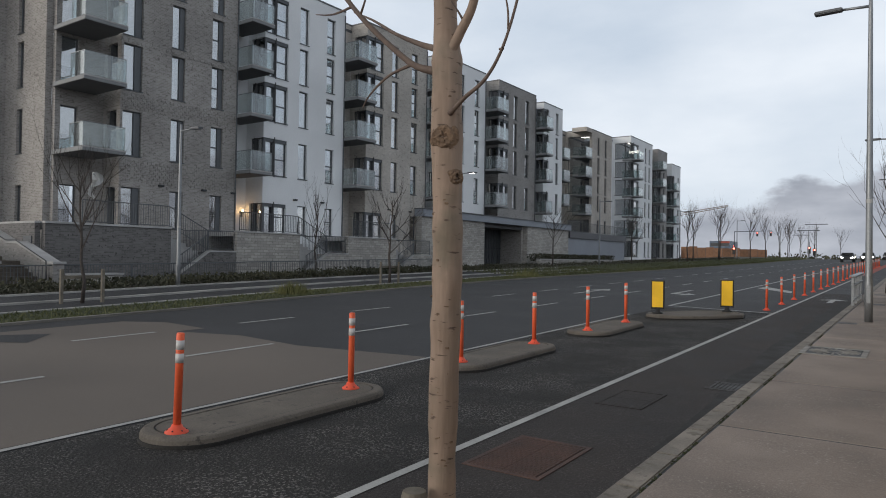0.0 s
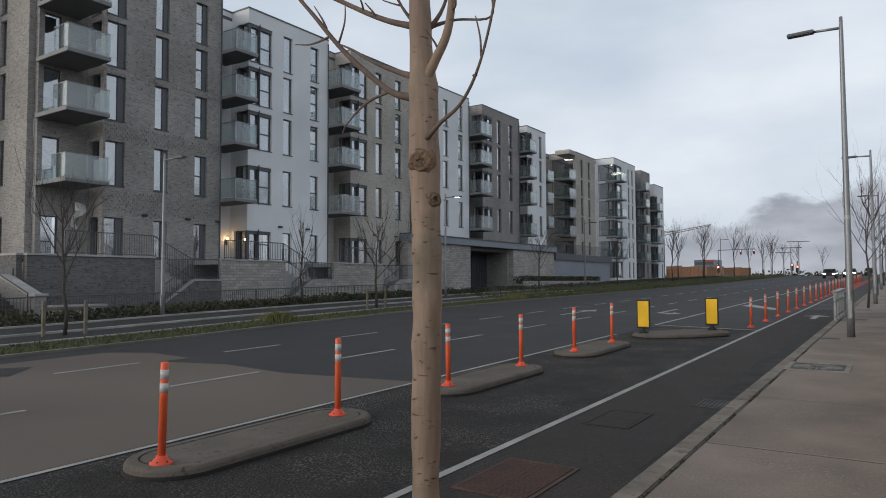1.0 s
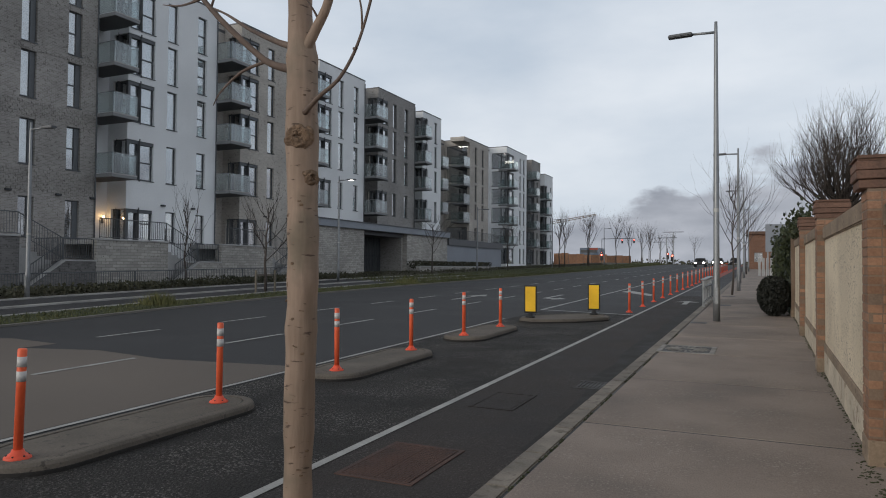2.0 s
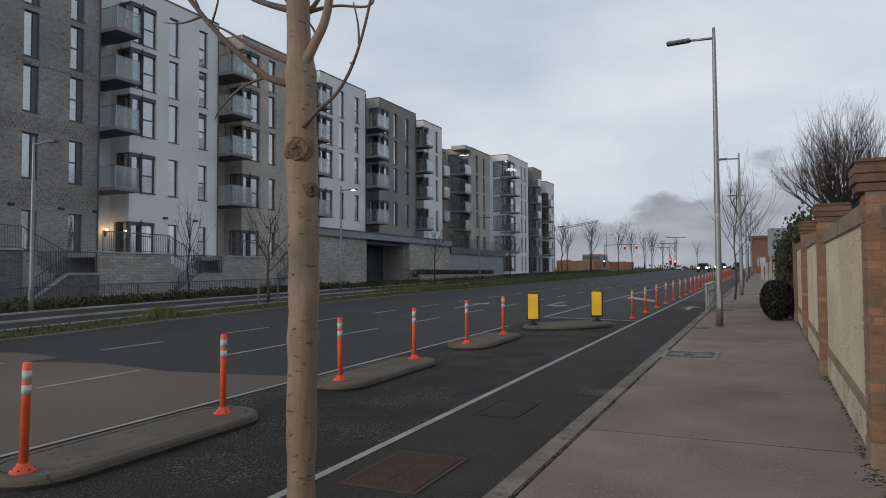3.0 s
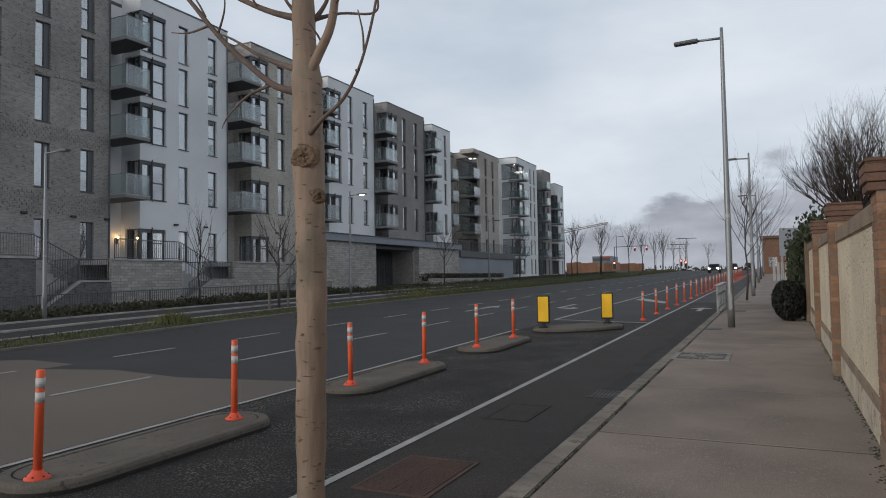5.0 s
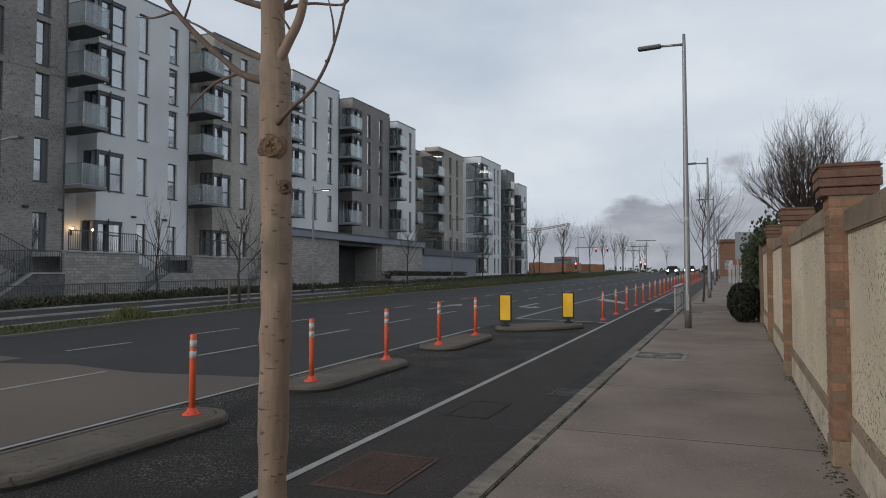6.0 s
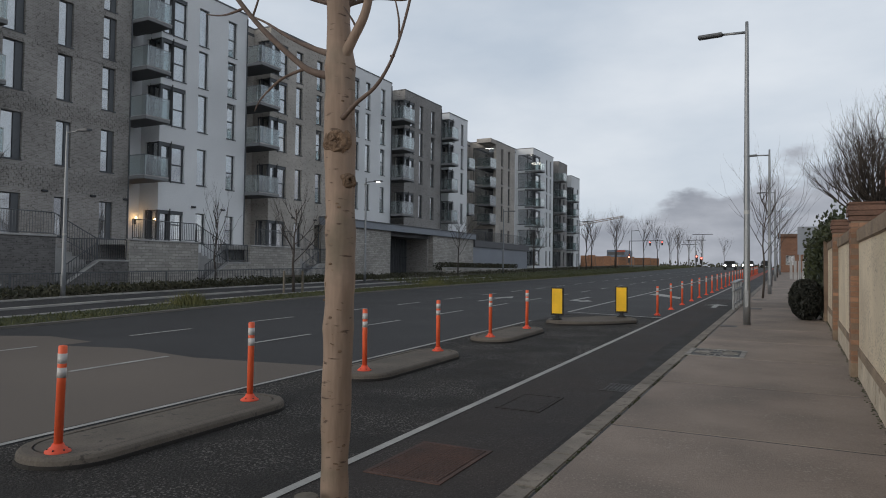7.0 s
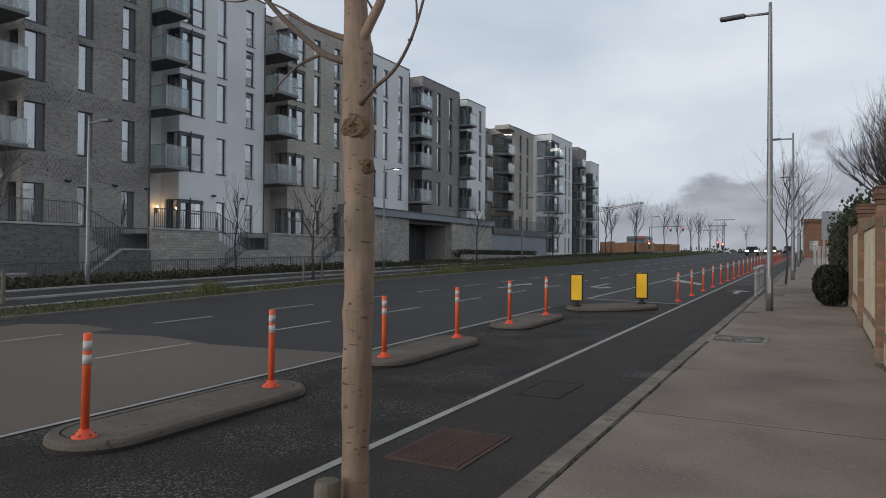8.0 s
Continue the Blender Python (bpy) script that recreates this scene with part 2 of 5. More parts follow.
TUFT = surface("pale_tuft_blades", (0.1, 0.105, 0.035), (0.2, 0.19, 0.075), 6, 0.4, 0.8, bumps=0)
KERB = surface("kerb_concrete", (0.165, 0.145, 0.122), (0.245, 0.216, 0.185), 70, 2.5, 0.88, vary=0.12, amount=1.0, speck=(9, 0.56, (0.12, 0.105, 0.085)))
ISLAND = surface("island_concrete", (0.098, 0.084, 0.07), (0.15, 0.13, 0.11), 60, 1.6, 0.9, bumps=0.4, amount=0.9, speck=(14, 0.6, (0.075, 0.066, 0.058)))
# near-black for gutter dirt, and for dirt with contact shade under island kerbs
GRIME_SHADE = surface("black_grime_and_shade", (0.013, 0.012, 0.011), (0.028, 0.025, 0.023), 40, 3, 0.85, bumps=0.5)
WHITE_LINE = surface("road_paint", (0.27, 0.265, 0.255), (0.41, 0.405, 0.39), 45, 2.0, 0.7, amount=0.8, speck=(40, 0.6, (0.3, 0.3, 0.3)))
RED_TARMAC = surface("red_surfacing", (0.24, 0.06, 0.045), (0.32, 0.085, 0.06), 50, 0.5, 0.85)
SOIL = surface("soil_and_litter", (0.045, 0.04, 0.03), (0.09, 0.08, 0.055), 18, 0.6, 0.95, bumps=0.8, dist=0.03)
GRASS = surface("short_grass", (0.035, 0.045, 0.018), (0.075, 0.08, 0.035), 30, 0.5, 0.95, bumps=0.9, dist=0.03)
BLADE = surface("grass_blades", (0.045, 0.062, 0.02), (0.13, 0.125, 0.055), 6, 0.4, 0.8, bumps=0)
HEDGE = surface("hedge_leaves", (0.026, 0.03, 0.017), (0.075, 0.07, 0.04), 9, 0.7, 0.75, bumps=0)
IVY = surface("evergreen_leaves", (0.018, 0.026, 0.012), (0.05, 0.06, 0.024), 9, 0.9, 0.6, bumps=0)
SHRUB = surface("dark_shrub_leaves", (0.012, 0.014, 0.012), (0.03, 0.032, 0.024), 9, 0.9, 0.7, bumps=0)
BARK = young_bark()
KNOT = surface("knot_bark", (0.12, 0.08, 0.055), (0.22, 0.145, 0.095), 90, 20, 0.9, bumps=0.9, dist=0.006)
TWIG = surface("twig_bark", (0.1, 0.07, 0.06), (0.17, 0.125, 0.1), 40, 3, 0.8, bumps=0.2)
FAR_TWIG = surface("grey_twig_bark", (0.05, 0.041, 0.037), (0.09, 0.075, 0.065), 12, 1, 0.85, bumps=0)
DARK_TWIG = surface("dark_twig_bark", (0.04, 0.032, 0.028), (0.075, 0.06, 0.05), 12, 1, 0.85, bumps=0)
TIMBER = surface("weathered_timber", (0.12, 0.105, 0.082), (0.2, 0.175, 0.14), 30, 3, 0.85, amount=1.0)
GALV = surface("galvanised_steel", (0.22, 0.23, 0.24), (0.31, 0.32, 0.33), 30, 2, 0.5, 0.6, bumps=0.05)
DARK_METAL = surface("dark_grey_metal", (0.035, 0.037, 0.042), (0.06, 0.062, 0.068), 25, 1.5, 0.5, 0.2, bumps=0.05)
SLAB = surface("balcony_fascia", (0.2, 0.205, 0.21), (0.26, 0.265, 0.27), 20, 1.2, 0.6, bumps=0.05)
# the fascia's grey made darker: underside shade put into the colour
SHADED_SOFFIT = surface("shaded_soffit", (0.11, 0.11, 0.115), (0.15, 0.15, 0.155), 20, 1.2, 0.7, bumps=0.05)
RENDER_WHITE = surface("white_render", (0.76, 0.77, 0.78), (0.84, 0.845, 0.85), 12, 0.25, 0.9, bumps=0.1, amount=0.35)
CAP = surface("dark_parapet_capping", (0.09, 0.092, 0.1), (0.13, 0.132, 0.14), 15, 1, 0.5, 0.2, bumps=0.05)
COPING = surface("pale_stone_coping", (0.33, 0.325, 0.32), (0.46, 0.45, 0.44), 30, 1.3, 0.85)
BRICK_TAUPE = brickwork("taupe_brick", (0.265, 0.245, 0.228), (0.385, 0.36, 0.338), (0.39, 0.375, 0.36), dark=0.22)
BRICK_BUFF = brickwork("buff_brick", (0.45, 0.41, 0.365), (0.56, 0.515, 0.465), (0.5, 0.47, 0.435))
# darkened brick for low walls: the dimmer light there is in its colour
BRICK_SHADED = brickwork("shaded_taupe_brick", (0.125, 0.119, 0.116), (0.2, 0.191, 0.186), (0.19, 0.184, 0.18), dark=0.35)
BRICK_GREY = brickwork("grey_brown_brick", (0.285, 0.27, 0.258), (0.38, 0.36, 0.345), (0.33, 0.32, 0.31))
STONE = brickwork("squared_stone", (0.33, 0.312, 0.288), (0.48, 0.455, 0.42), (0.27, 0.258, 0.24), 0.42, 0.15, 0.014, 0.3)
PANEL = surface("blue_grey_panel", (0.22, 0.24, 0.275), (0.27, 0.29, 0.325), 10, 0.4, 0.5, bumps=0.05)
# dark tone standing in for unlit depth behind windows and the car-park mouth
INSIDE_SHADE = surface("interior_shade_tone", (0.06, 0.063, 0.068), (0.13, 0.132, 0.136), 3, 0.5, 0.9, bumps=0)
WIN_FRAME = surface("grey_window_frame", (0.085, 0.09, 0.098), (0.12, 0.126, 0.134), 15, 1.2, 0.45, 0.1, bumps=0.03)
BLIND = surface("pale_blind", (0.62, 0.63, 0.63), (0.74, 0.74, 0.73), 5, 0.8, 0.8, bumps=0)
PANE = glass("window_glass", (0.9, 0.93, 0.95), 0.03, base=0.34, grow=0.62)
BALGLASS = glass("balcony_glass", (0.86, 0.91, 0.91), 0.05, 0.03, base=0.08, grow=0.5)
ORANGE = surface("orange_plastic", (0.76, 0.115, 0.042), (0.84, 0.145, 0.06), 20, 3, 0.45, bumps=0.03)
ORANGE_BASE = surface("red_orange_rubber", (0.72, 0.085, 0.04), (0.8, 0.11, 0.055), 25, 5, 0.6, bumps=0.1)
TAPE = surface("white_reflective_tape", (0.44, 0.42, 0.41), (0.58, 0.56, 0.54), 80, 9, 0.4, bumps=0.02, amount=0.6)
YELLOW = surface("yellow_plastic", (0.8, 0.46, 0.012), (0.88, 0.52, 0.02), 15, 2, 0.4, bumps=0.02)
BLACK = surface("black_rubber", (0.015, 0.015, 0.016), (0.03, 0.03, 0.03), 30, 3, 0.6, bumps=0.1)
IRON = surface("cast_iron", (0.025, 0.023, 0.022), (0.05, 0.046, 0.043), 60, 3, 0.6, 0.4, bumps=0.3)
RUST = surface("rusty_cover", (0.056, 0.034, 0.029), (0.1, 0.058, 0.047), 50, 3, 0.85, bumps=0.5, amount=1.0)
STONE_TRIM = surface("pale_frame_concrete", (0.15, 0.142, 0.13), (0.3, 0.285, 0.265), 35, 4, 0.85, amount=1.2)
RED_BRICK = surface("red_brown_brick", (0.2, 0.11, 0.07), (0.29, 0.165, 0.105), 45, 5, 0.9, vary=0.2, bumps=0.4, amount=0.9)
BRICK_CAP = surface("dark_brick_capping", (0.12, 0.07, 0.052), (0.185, 0.105, 0.075), 45, 5, 0.9, vary=0.15, bumps=0.4, amount=0.9)
MORTAR = surface("mortar", (0.16, 0.115, 0.085), (0.22, 0.16, 0.12), 60, 3, 0.95)
DASH = surface("pebble_dash", (0.72, 0.6, 0.44), (0.86, 0.75, 0.58), 75, 0.9, 0.95, bumps=0.9, dist=0.012, speck=(36, 0.58, (0.2, 0.15, 0.105)))
PLINTH = surface("brown_wall_band", (0.19, 0.14, 0.1), (0.29, 0.222, 0.16), 40, 1.8, 0.95, amount=1.2, speck=(22, 0.58, (0.11, 0.085, 0.06)))
WALL_FOOT = surface("stained_cream_render", (0.42, 0.36, 0.28), (0.56, 0.49, 0.39), 50, 1.6, 0.95, amount=1.2, speck=(12, 0.56, (0.25, 0.2, 0.15)))
LIT_WARM = lamp_mat("warm_lamp", (1, 0.62, 0.25), 9)
LIT_WHITE = lamp_mat("white_lamp", (1, 0.97, 0.9), 12)
LIT_HEAD = lamp_mat("headlight", (1, 0.95, 0.8), 30)
LIT_RED = lamp_mat("red_signal", (1, 0.08, 0.04), 9)
CARPAINT = surface("dark_car_paint", (0.03, 0.032, 0.036), (0.045, 0.047, 0.05), 10, 1, 0.25, 0.3, bumps=0)
ROOF_TILE = surface("brown_roof_tile", (0.14, 0.085, 0.06), (0.2, 0.12, 0.085), 12, 0.8, 0.85)


# ---------------------------------------------------------------- helpers
G = 0.0175                                        # the road's rise


def zp(y):
    """Height of the footpath's surface at y."""
    return G * min(y, 150)


def zr(y):
    return zp(y) - 0.12


def add_box(bm, x0, x1, y0, y1, z0, z1, m=None):
    vs = [bm.verts.new((x, y, z)) for z in (z0, z1) for y in (y0, y1) for x in (x0, x1)]
    if m is not None:
        for v in vs:
            v.co = m @ v.co
    for f in ((0, 2, 3, 1), (4, 5, 7, 6), (0, 1, 5, 4), (2, 6, 7, 3), (0, 4, 6, 2), (1, 3, 7, 5)):
        bm.faces.new([vs[i] for i in f])
    return vs


def boxes(*rows):
    bm = bmesh.new()
    for r in rows:
        add_box(bm, *r)
    return bm


def rounded(bm, w, seg=1):
    bmesh.ops.bevel(bm, geom=list(bm.edges), offset=w, segments=seg, affect="EDGES", clamp_overlap=True)
    return bm


def tube(bm, pts, radii, sides=8, rough=0.0, cap=True):
    """A limb along pts with the given radii."""
    rings = []
    n = len(pts)
    for i, p in enumerate(pts):
        p = Vector(p)
        d = (Vector(pts[min(i + 1, n - 1)]) - Vector(pts[max(i - 1, 0)])).normalized()
        u = d.cross(Vector((0.31, 0.95, 0.05))).normalized()
        v = d.cross(u)
        ring = []
        for k in range(sides):
            a = 2 * math.pi * k / sides
            q = u * math.cos(a) + v * math.sin(a)
            r = radii[i]
            if rough:
                r *= 1 + rough * noise.noise((p + q * r) * 9)
            ring.append(bm.verts.new(p + q * r))
        rings.append(ring)
    for a, b in zip(rings, rings[1:]):
        for k in range(sides):
            bm.faces.new((a[k], a[(k + 1) % sides], b[(k + 1) % sides], b[k]))
    if cap:
        bm.faces.new(rings[0][::-1])
        bm.faces.new(rings[-1])
    return bm


def smooth_path(pts, radii, n):
    """Catmull-Rom between a few points."""
    P = [Vector(p) for p in pts]
    out, rr = [], []
    for i in range(len(P) - 1):
        a, b, c, d = P[max(i - 1, 0)], P[i], P[i + 1], P[min(i + 2, len(P) - 1)]
        for k in range(n):
            t = k / n
            out.append(0.5 * ((2 * b) + (c - a) * t + (2 * a - 5 * b + 4 * c - d) * t * t + (3 * b - a - 3 * c + d) * t ** 3))
            rr.append(radii[i] * (1 - t) + radii[i + 1] * t)
    out.append(P[-1])
    rr.append(radii[-1])
    return out, rr


def lathe(bm, profile, sides=16, at=(0, 0, 0)):
    rings = [[bm.verts.new((at[0] + r * math.cos(2 * math.pi * k / sides), at[1] + r * math.sin(2 * math.pi * k / sides), at[2] + z)) for k in range(sides)] for r, z in profile]
    for a, b in zip(rings, rings[1:]):
        for k in range(sides):
            bm.faces.new((a[k], a[(k + 1) % sides], b[(k + 1) % sides], b[k]))
    bm.faces.new(rings[0][::-1])
    bm.faces.new(rings[-1])
    return bm


def mesh_of(name, bm, material, smooth=False):
    bmesh.ops.recalc_face_normals(bm, faces=list(bm.faces))
    me = bpy.data.meshes.new(name)
    bm.to_mesh(me)
    bm.free()
    me.materials.append(material)
    if smooth:
        for p in me.polygons:
            p.use_smooth = True
    return me


def place_of(ob):
    return place_of(ob.parent) @ ob.matrix_parent_inverse @ ob.matrix_basis if ob.parent else ob.matrix_basis


def part(name, bm, material, parent=None, label="", smooth=False):
    """One mesh object in world places, under a thing or a part."""
    ob = new(name, bm if isinstance(bm, bpy.types.Mesh) else mesh_of(name, bm, material, smooth))
    if parent:
        ob.parent = parent
        ob.matrix_parent_inverse = place_of(parent).inverted()
    return tagged(ob, label)


def thing(name, at, label, category, group="", kind=""):
    ob = new(name)
    ob.empty_display_size = 0.2
    ob.matrix_basis = Matrix.Translation(at)
    return tagged(ob, label, category, group, kind)


def panel(bm, axis, p0, p1, u0, u1, z0, z1, holes=()):
    """A wall with real openings. axis x: thickness p0..p1 along x, u runs along y; axis y: the other way."""
    us = sorted({u0, u1, *[min(max(v, u0), u1) for h in holes for v in h[:2]]})
    zs = sorted({z0, z1, *[min(max(v, z0), z1) for h in holes for v in h[2:]]})
    for a, b in zip(us, us[1:]):
        start = None
        for c, d in [*zip(zs, zs[1:]), (None, None)]:
            hole = c is None or any(h[0] < (a + b) / 2 < h[1] and h[2] < (c + d) / 2 < h[3] for h in holes)
            if not hole and start is None:
                start = c
            if hole and start is not None:
                end = c if c is not None else z1
                if axis == "x":
                    add_box(bm, p0, p1, a, b, start, end)
                else:
                    add_box(bm, a, b, p0, p1, start, end)
                start = None
    return bm


def strip(xa, xb, ys, za, zb, thick=None):
    """A sheet along the road between xa(y) and xb(y) at heights za(y), zb(y)."""
    bm = bmesh.new()
    prev = None
    for y in ys:
        row = [bm.verts.new((xa(y), y, za(y))), bm.verts.new((xb(y), y, zb(y)))]
        if prev:
            bm.faces.new((prev[0], prev[1], row[1], row[0]))
        prev = row
    if thick:
        geo = bmesh.ops.extrude_face_region(bm, geom=list(bm.faces))
        for v in geo["geom"]:
            if isinstance(v, bmesh.types.BMVert):
                v.co.z -= thick
    return bm


# ---------------------------------------------------------------- ground and road
def far_kerb(y):
    """The far kerb's line, which bows gently."""
    return float(np.interp(y, (-60, 0, 12, 17, 26, 38, 58, 97, 300), (-15.0, -16.2, -17.1, -17.9, -18.7, -19.0, -18.0, -17.4, -17.0)))


def zf(y, off):
    """Height on the far side, off metres beyond the kerb."""
    return zp(y) - 0.11 + 0.033 * min(off, 10)


YS = [-60, -30, -15, -8, -4, 0, 4, 8, 12, 15, 18, 22, 26, 32, 38, 45, 52, 58, 66, 75, 85, 97, 120, 150, 190, 230, 300]
far_ys = YS[:-1] + [300, 600, 1500, 4000]
bm = bmesh.new()
prev = None
for y in far_ys:
    row = [bm.verts.new((x, y, zp(y) - d)) for x, d in ((-3000, 0.3), (-60, 0.3), (-27, 0.3), (-16, 0.3), (4, 0.3), (60, 0.3), (3000, 0.3))]
    if prev:
        for k in range(6):
            bm.faces.new((prev[k], prev[k + 1], row[k + 1], row[k]))
    prev = row
tagged(part("ground", bm, SOIL), "bare dark soil ground reaching the horizon", "ground", kind="structure")
road = tagged(part("road", strip(far_kerb, lambda y: -1.84, YS, zr, zr, 0.1), ASPHALT), "dark grey asphalt main road rising gently ahead", "road", kind="structure")

# rough older surfacing beside the islands, and the pale worn stretch of the main lanes
bm = bmesh.new()
for y0, y1, x0, x1 in ((-30, 21.2, -6.52, -3.48),):
    n = 14
    for i in range(n):
        a, b = y0 + (y1 - y0) * i / n, y0 + (y1 - y0) * (i + 1) / n
        bm.faces.new([bm.verts.new(p) for p in ((x0, a, zr(a) + 0.004), (x1, a, zr(a) + 0.004), (x1, b, zr(b) + 0.004), (x0, b, zr(b) + 0.004))])
tagged(part("coarse_surfacing", bm, ASPHALT_OLD), "coarse worn dark asphalt beside the traffic islands", "asphalt", kind="structure")
tagged(part("cycle_lane", strip(lambda y: -3.48, lambda y: -1.86, YS[:14], lambda y: zr(y) + .004, lambda y: zr(y) + .004), CYCLE_LANE), "smooth dark brownish asphalt cycle lane by the kerb", "cycle lane", kind="structure")
bm = bmesh.new()
for x0, x1, ya, yb in ((-9.35, -6.68, 8.7, 9.05), (-11.3, -9.35, 9.0, 8.7), (-12.9, -11.3, 8.6, 9.0), (-14.6, -12.9, 9.5, 9.3), (-15.6, -14.6, 9.0, 9.5)):
    e = 0.004
    bm.faces.new([bm.verts.new(p) for p in ((x0, -30, zr(-30) + e), (x1, -30, zr(-30) + e), (x1, yb, zr(yb) + e), (x0, ya, zr(ya) + e))])
tagged(part("pale_surfacing", bm, ASPHALT_PALE), "pale brownish worn asphalt across the main lanes", "asphalt", kind="structure")


def stain_edge(y):
    return -2.02 - .3 * max(0, min(1, (y - 7) / 6)) * (1 + .9 * noise.noise((y * .55, 4, 0)))


tagged(part("gutter_stain", strip(stain_edge, lambda y: -1.855, [6 + .4 * i for i in range(70)], lambda y: zr(y) + .008, lambda y: zr(y) + .008), GRIME_SHADE), "dark damp dirt gathered along the gutter", "dirt", kind="structure")


def line(x0, x1, y0, y1, n=1, up=0.01):
    bm = bmesh.new()
    for i in range(n):
        a, b = y0 + (y1 - y0) * i / n, y0 + (y1 - y0) * (i + 1) / n
        z = lambda y: zr(y) + up
        bm.faces.new([bm.verts.new(p) for p in ((x0, a, z(a)), (x1, a, z(a)), (x1, b, z(b)), (x0, b, z(b)))])
    return bm


marks = thing("road_markings", (-6, 10, zr(10)), "worn white painted lines and arrows on the asphalt", "road markings", kind="structure")
part("edge_line", line(-6.64, -6.56, -20, 18.3, 12), WHITE_LINE, marks)
part("lane_line", line(-3.475, -3.385, -20, 66, 20), WHITE_LINE, marks)
for k in range(-3, 30):
    y = 6.72 + 4.02 * k
    part("dash", line(-9.9, -9.79, y, y + 1.85), WHITE_LINE, marks)
    y = 6.55 + 3.83 * k
    part("dash", line(-13.16, -13.04, y, y + 1.72), WHITE_LINE, marks)


def arrow(x, y, s, head):
    bm = bmesh.new()
    z = lambda p: (p[0], p[1], zr(p[1]) + 0.01)
    for poly in (((x - 0.09, y - 2 * s), (x + 0.09, y - 2 * s), (x + 0.09, y + 0.6 * s), (x - 0.09, y + 0.6 * s)), ((x - 0.45, y + 0.6 * s), (x + 0.45, y + 0.6 * s), (x, y + 1.9 * s)) if head > 0 else ((x - 0.45, y + 0.5 * s), (x + 0.1, y - 0.3 * s), (x + 0.1, y + 1.6 * s))):
        bm.faces.new([bm.verts.new(z(p)) for p in poly])
    return bm


bm = bmesh.new()
for poly in (((-8.32, 27.7), (-8.14, 27.7), (-8.14, 30.6), (-8.32, 30.6)), ((-8.14, 27.6), (-7.75, 27.45), (-7.75, 27.95), (-8.14, 28.1)), ((-7.75, 27.0), (-7.3, 27.65), (-7.75, 28.4))):
    bm.faces.new([bm.verts.new((x, y, zr(y) + .01)) for x, y in poly])
part("turn_arrow", bm, WHITE_LINE, marks)
bm = bmesh.new()
bm.faces.new([bm.verts.new((x, y, zr(y) + .012)) for x, y in ((-6.28, 34.3), (-4.43, 31.2), (-4.55, 32.5), (-6.12, 35.7))])
part("hatch_bar", bm, WHITE_LINE, marks)
part("arrow", arrow(-11.4, 27.4, 1.0, 1), WHITE_LINE, marks)
bm = arrow(-2.6, 27.4, 0.5, 1)
part("cycle_symbol", bm, WHITE_LINE, marks)
bm = bmesh.new()
for p, q in (((-6.58, 21.86), (-6.5, 110)), ((-3.48, 20.95), (-6.6, 21.8))):
    dx = 0.06
    if abs(p[1] - q[1]) < 1:
        f = ((p[0], p[1]), (p[0], p[1] + 0.12), (q[0], q[1] + 0.12), (q[0], q[1]))
    else:
        f = ((p[0] - dx, p[1]), (p[0] + dx, p[1]), (q[0] + dx, q[1]), (q[0] - dx, q[1]))
    bm.faces.new([bm.verts.new((a, b, zr(b) + 0.011)) for a, b in f])
part("taper_lines", bm, WHITE_LINE, marks)
tagged(part("red_cycle_lane", line(-3.7, -3.1, 56, 230, 10, 0.006), RED_TARMAC), "dull red surfaced cycle lane far along the road", "cycle lane", kind="structure")

bm = bmesh.new()
bm.faces.new([bm.verts.new((x, y, zr(y) + .008)) for x, y in ((-14.5, 5.4), (-13.5, 5.95), (-14.5, 6.85), (-15.1, 6.1))])
tagged(part("asphalt_patch", bm, ASPHALT), "dark square reinstatement patch in the pale asphalt", "asphalt", kind="structure")

# ---------------------------------------------------------------- footpath side
path = thing("footpath", (-0.4, 8, 0), "pale concrete footpath in broad cast bays", "footpath", kind="structure")
joints = [-12.6, -9.8, -7, -4.2, -1.4, 1.35, 4.1, 6.87, 9.6, 12.3, 15, 17.7, 20.4, 23.1, 25.8, 28.5, 31.2, 34, 37, 40, 44, 48, 54, 60, 70, 85, 105, 130, 170, 230]


def bay(x0, x1, y0, y1, top=0.0, thick=0.12, bev=0.006):
    bm = bmesh.new()
    vs = add_box(bm, x0, x1, y0, y1, -thick, top)
    for v in vs:
        v.co.z += zp(v.co.y)
    return rounded(bm, bev)


for a, b in zip(joints, joints[1:]):
    part("paving_bay", bay(-1.634, 0.95, a + 0.02, b - 0.02, bev=0.008), CONCRETE, path)
for a in joints[1:-1]:
    part("joint", bay(-1.634, 0.95, a - 0.0195, a + 0.0195, -0.005, 0.11, 0.001), BLACK, path, "dark open joint")
part("kerb_joint", strip(lambda y: -1.662, lambda y: -1.628, YS[:-1], lambda y: zp(y) - .012, lambda y: zp(y) - .012, .05), BLACK, path, "dark joint beside the kerb")
kerb = thing("kerb", (-1.8, 8, -0.1), "pale concrete kerb stones along the road edge", "kerb", kind="structure")
y = -9.0
while y < 60:
    ln = 0.914 if y < 30 else 3.0
    bm = bmesh.new()
    vs = add_box(bm, -1.868, -1.658, y + 0.004, y + ln - 0.004, -0.25, 0.004)
    for v in vs:
        v.co.z += zp(v.co.y)
        if v.co.x < -1.75 and v.co.z > zp(v.co.y) - 0.05:
            v.co.x += 0.02
    part("kerb_stone", rounded(bm, 0.012, 2), KERB, kerb)
    y += ln
bm = strip(lambda y: -1.85, lambda y: -1.66, [60, 100, 150, 230], lambda y: zp(y) + 0.004, lambda y: zp(y) + 0.004, 0.25)
part("kerb_far", bm, KERB, kerb)
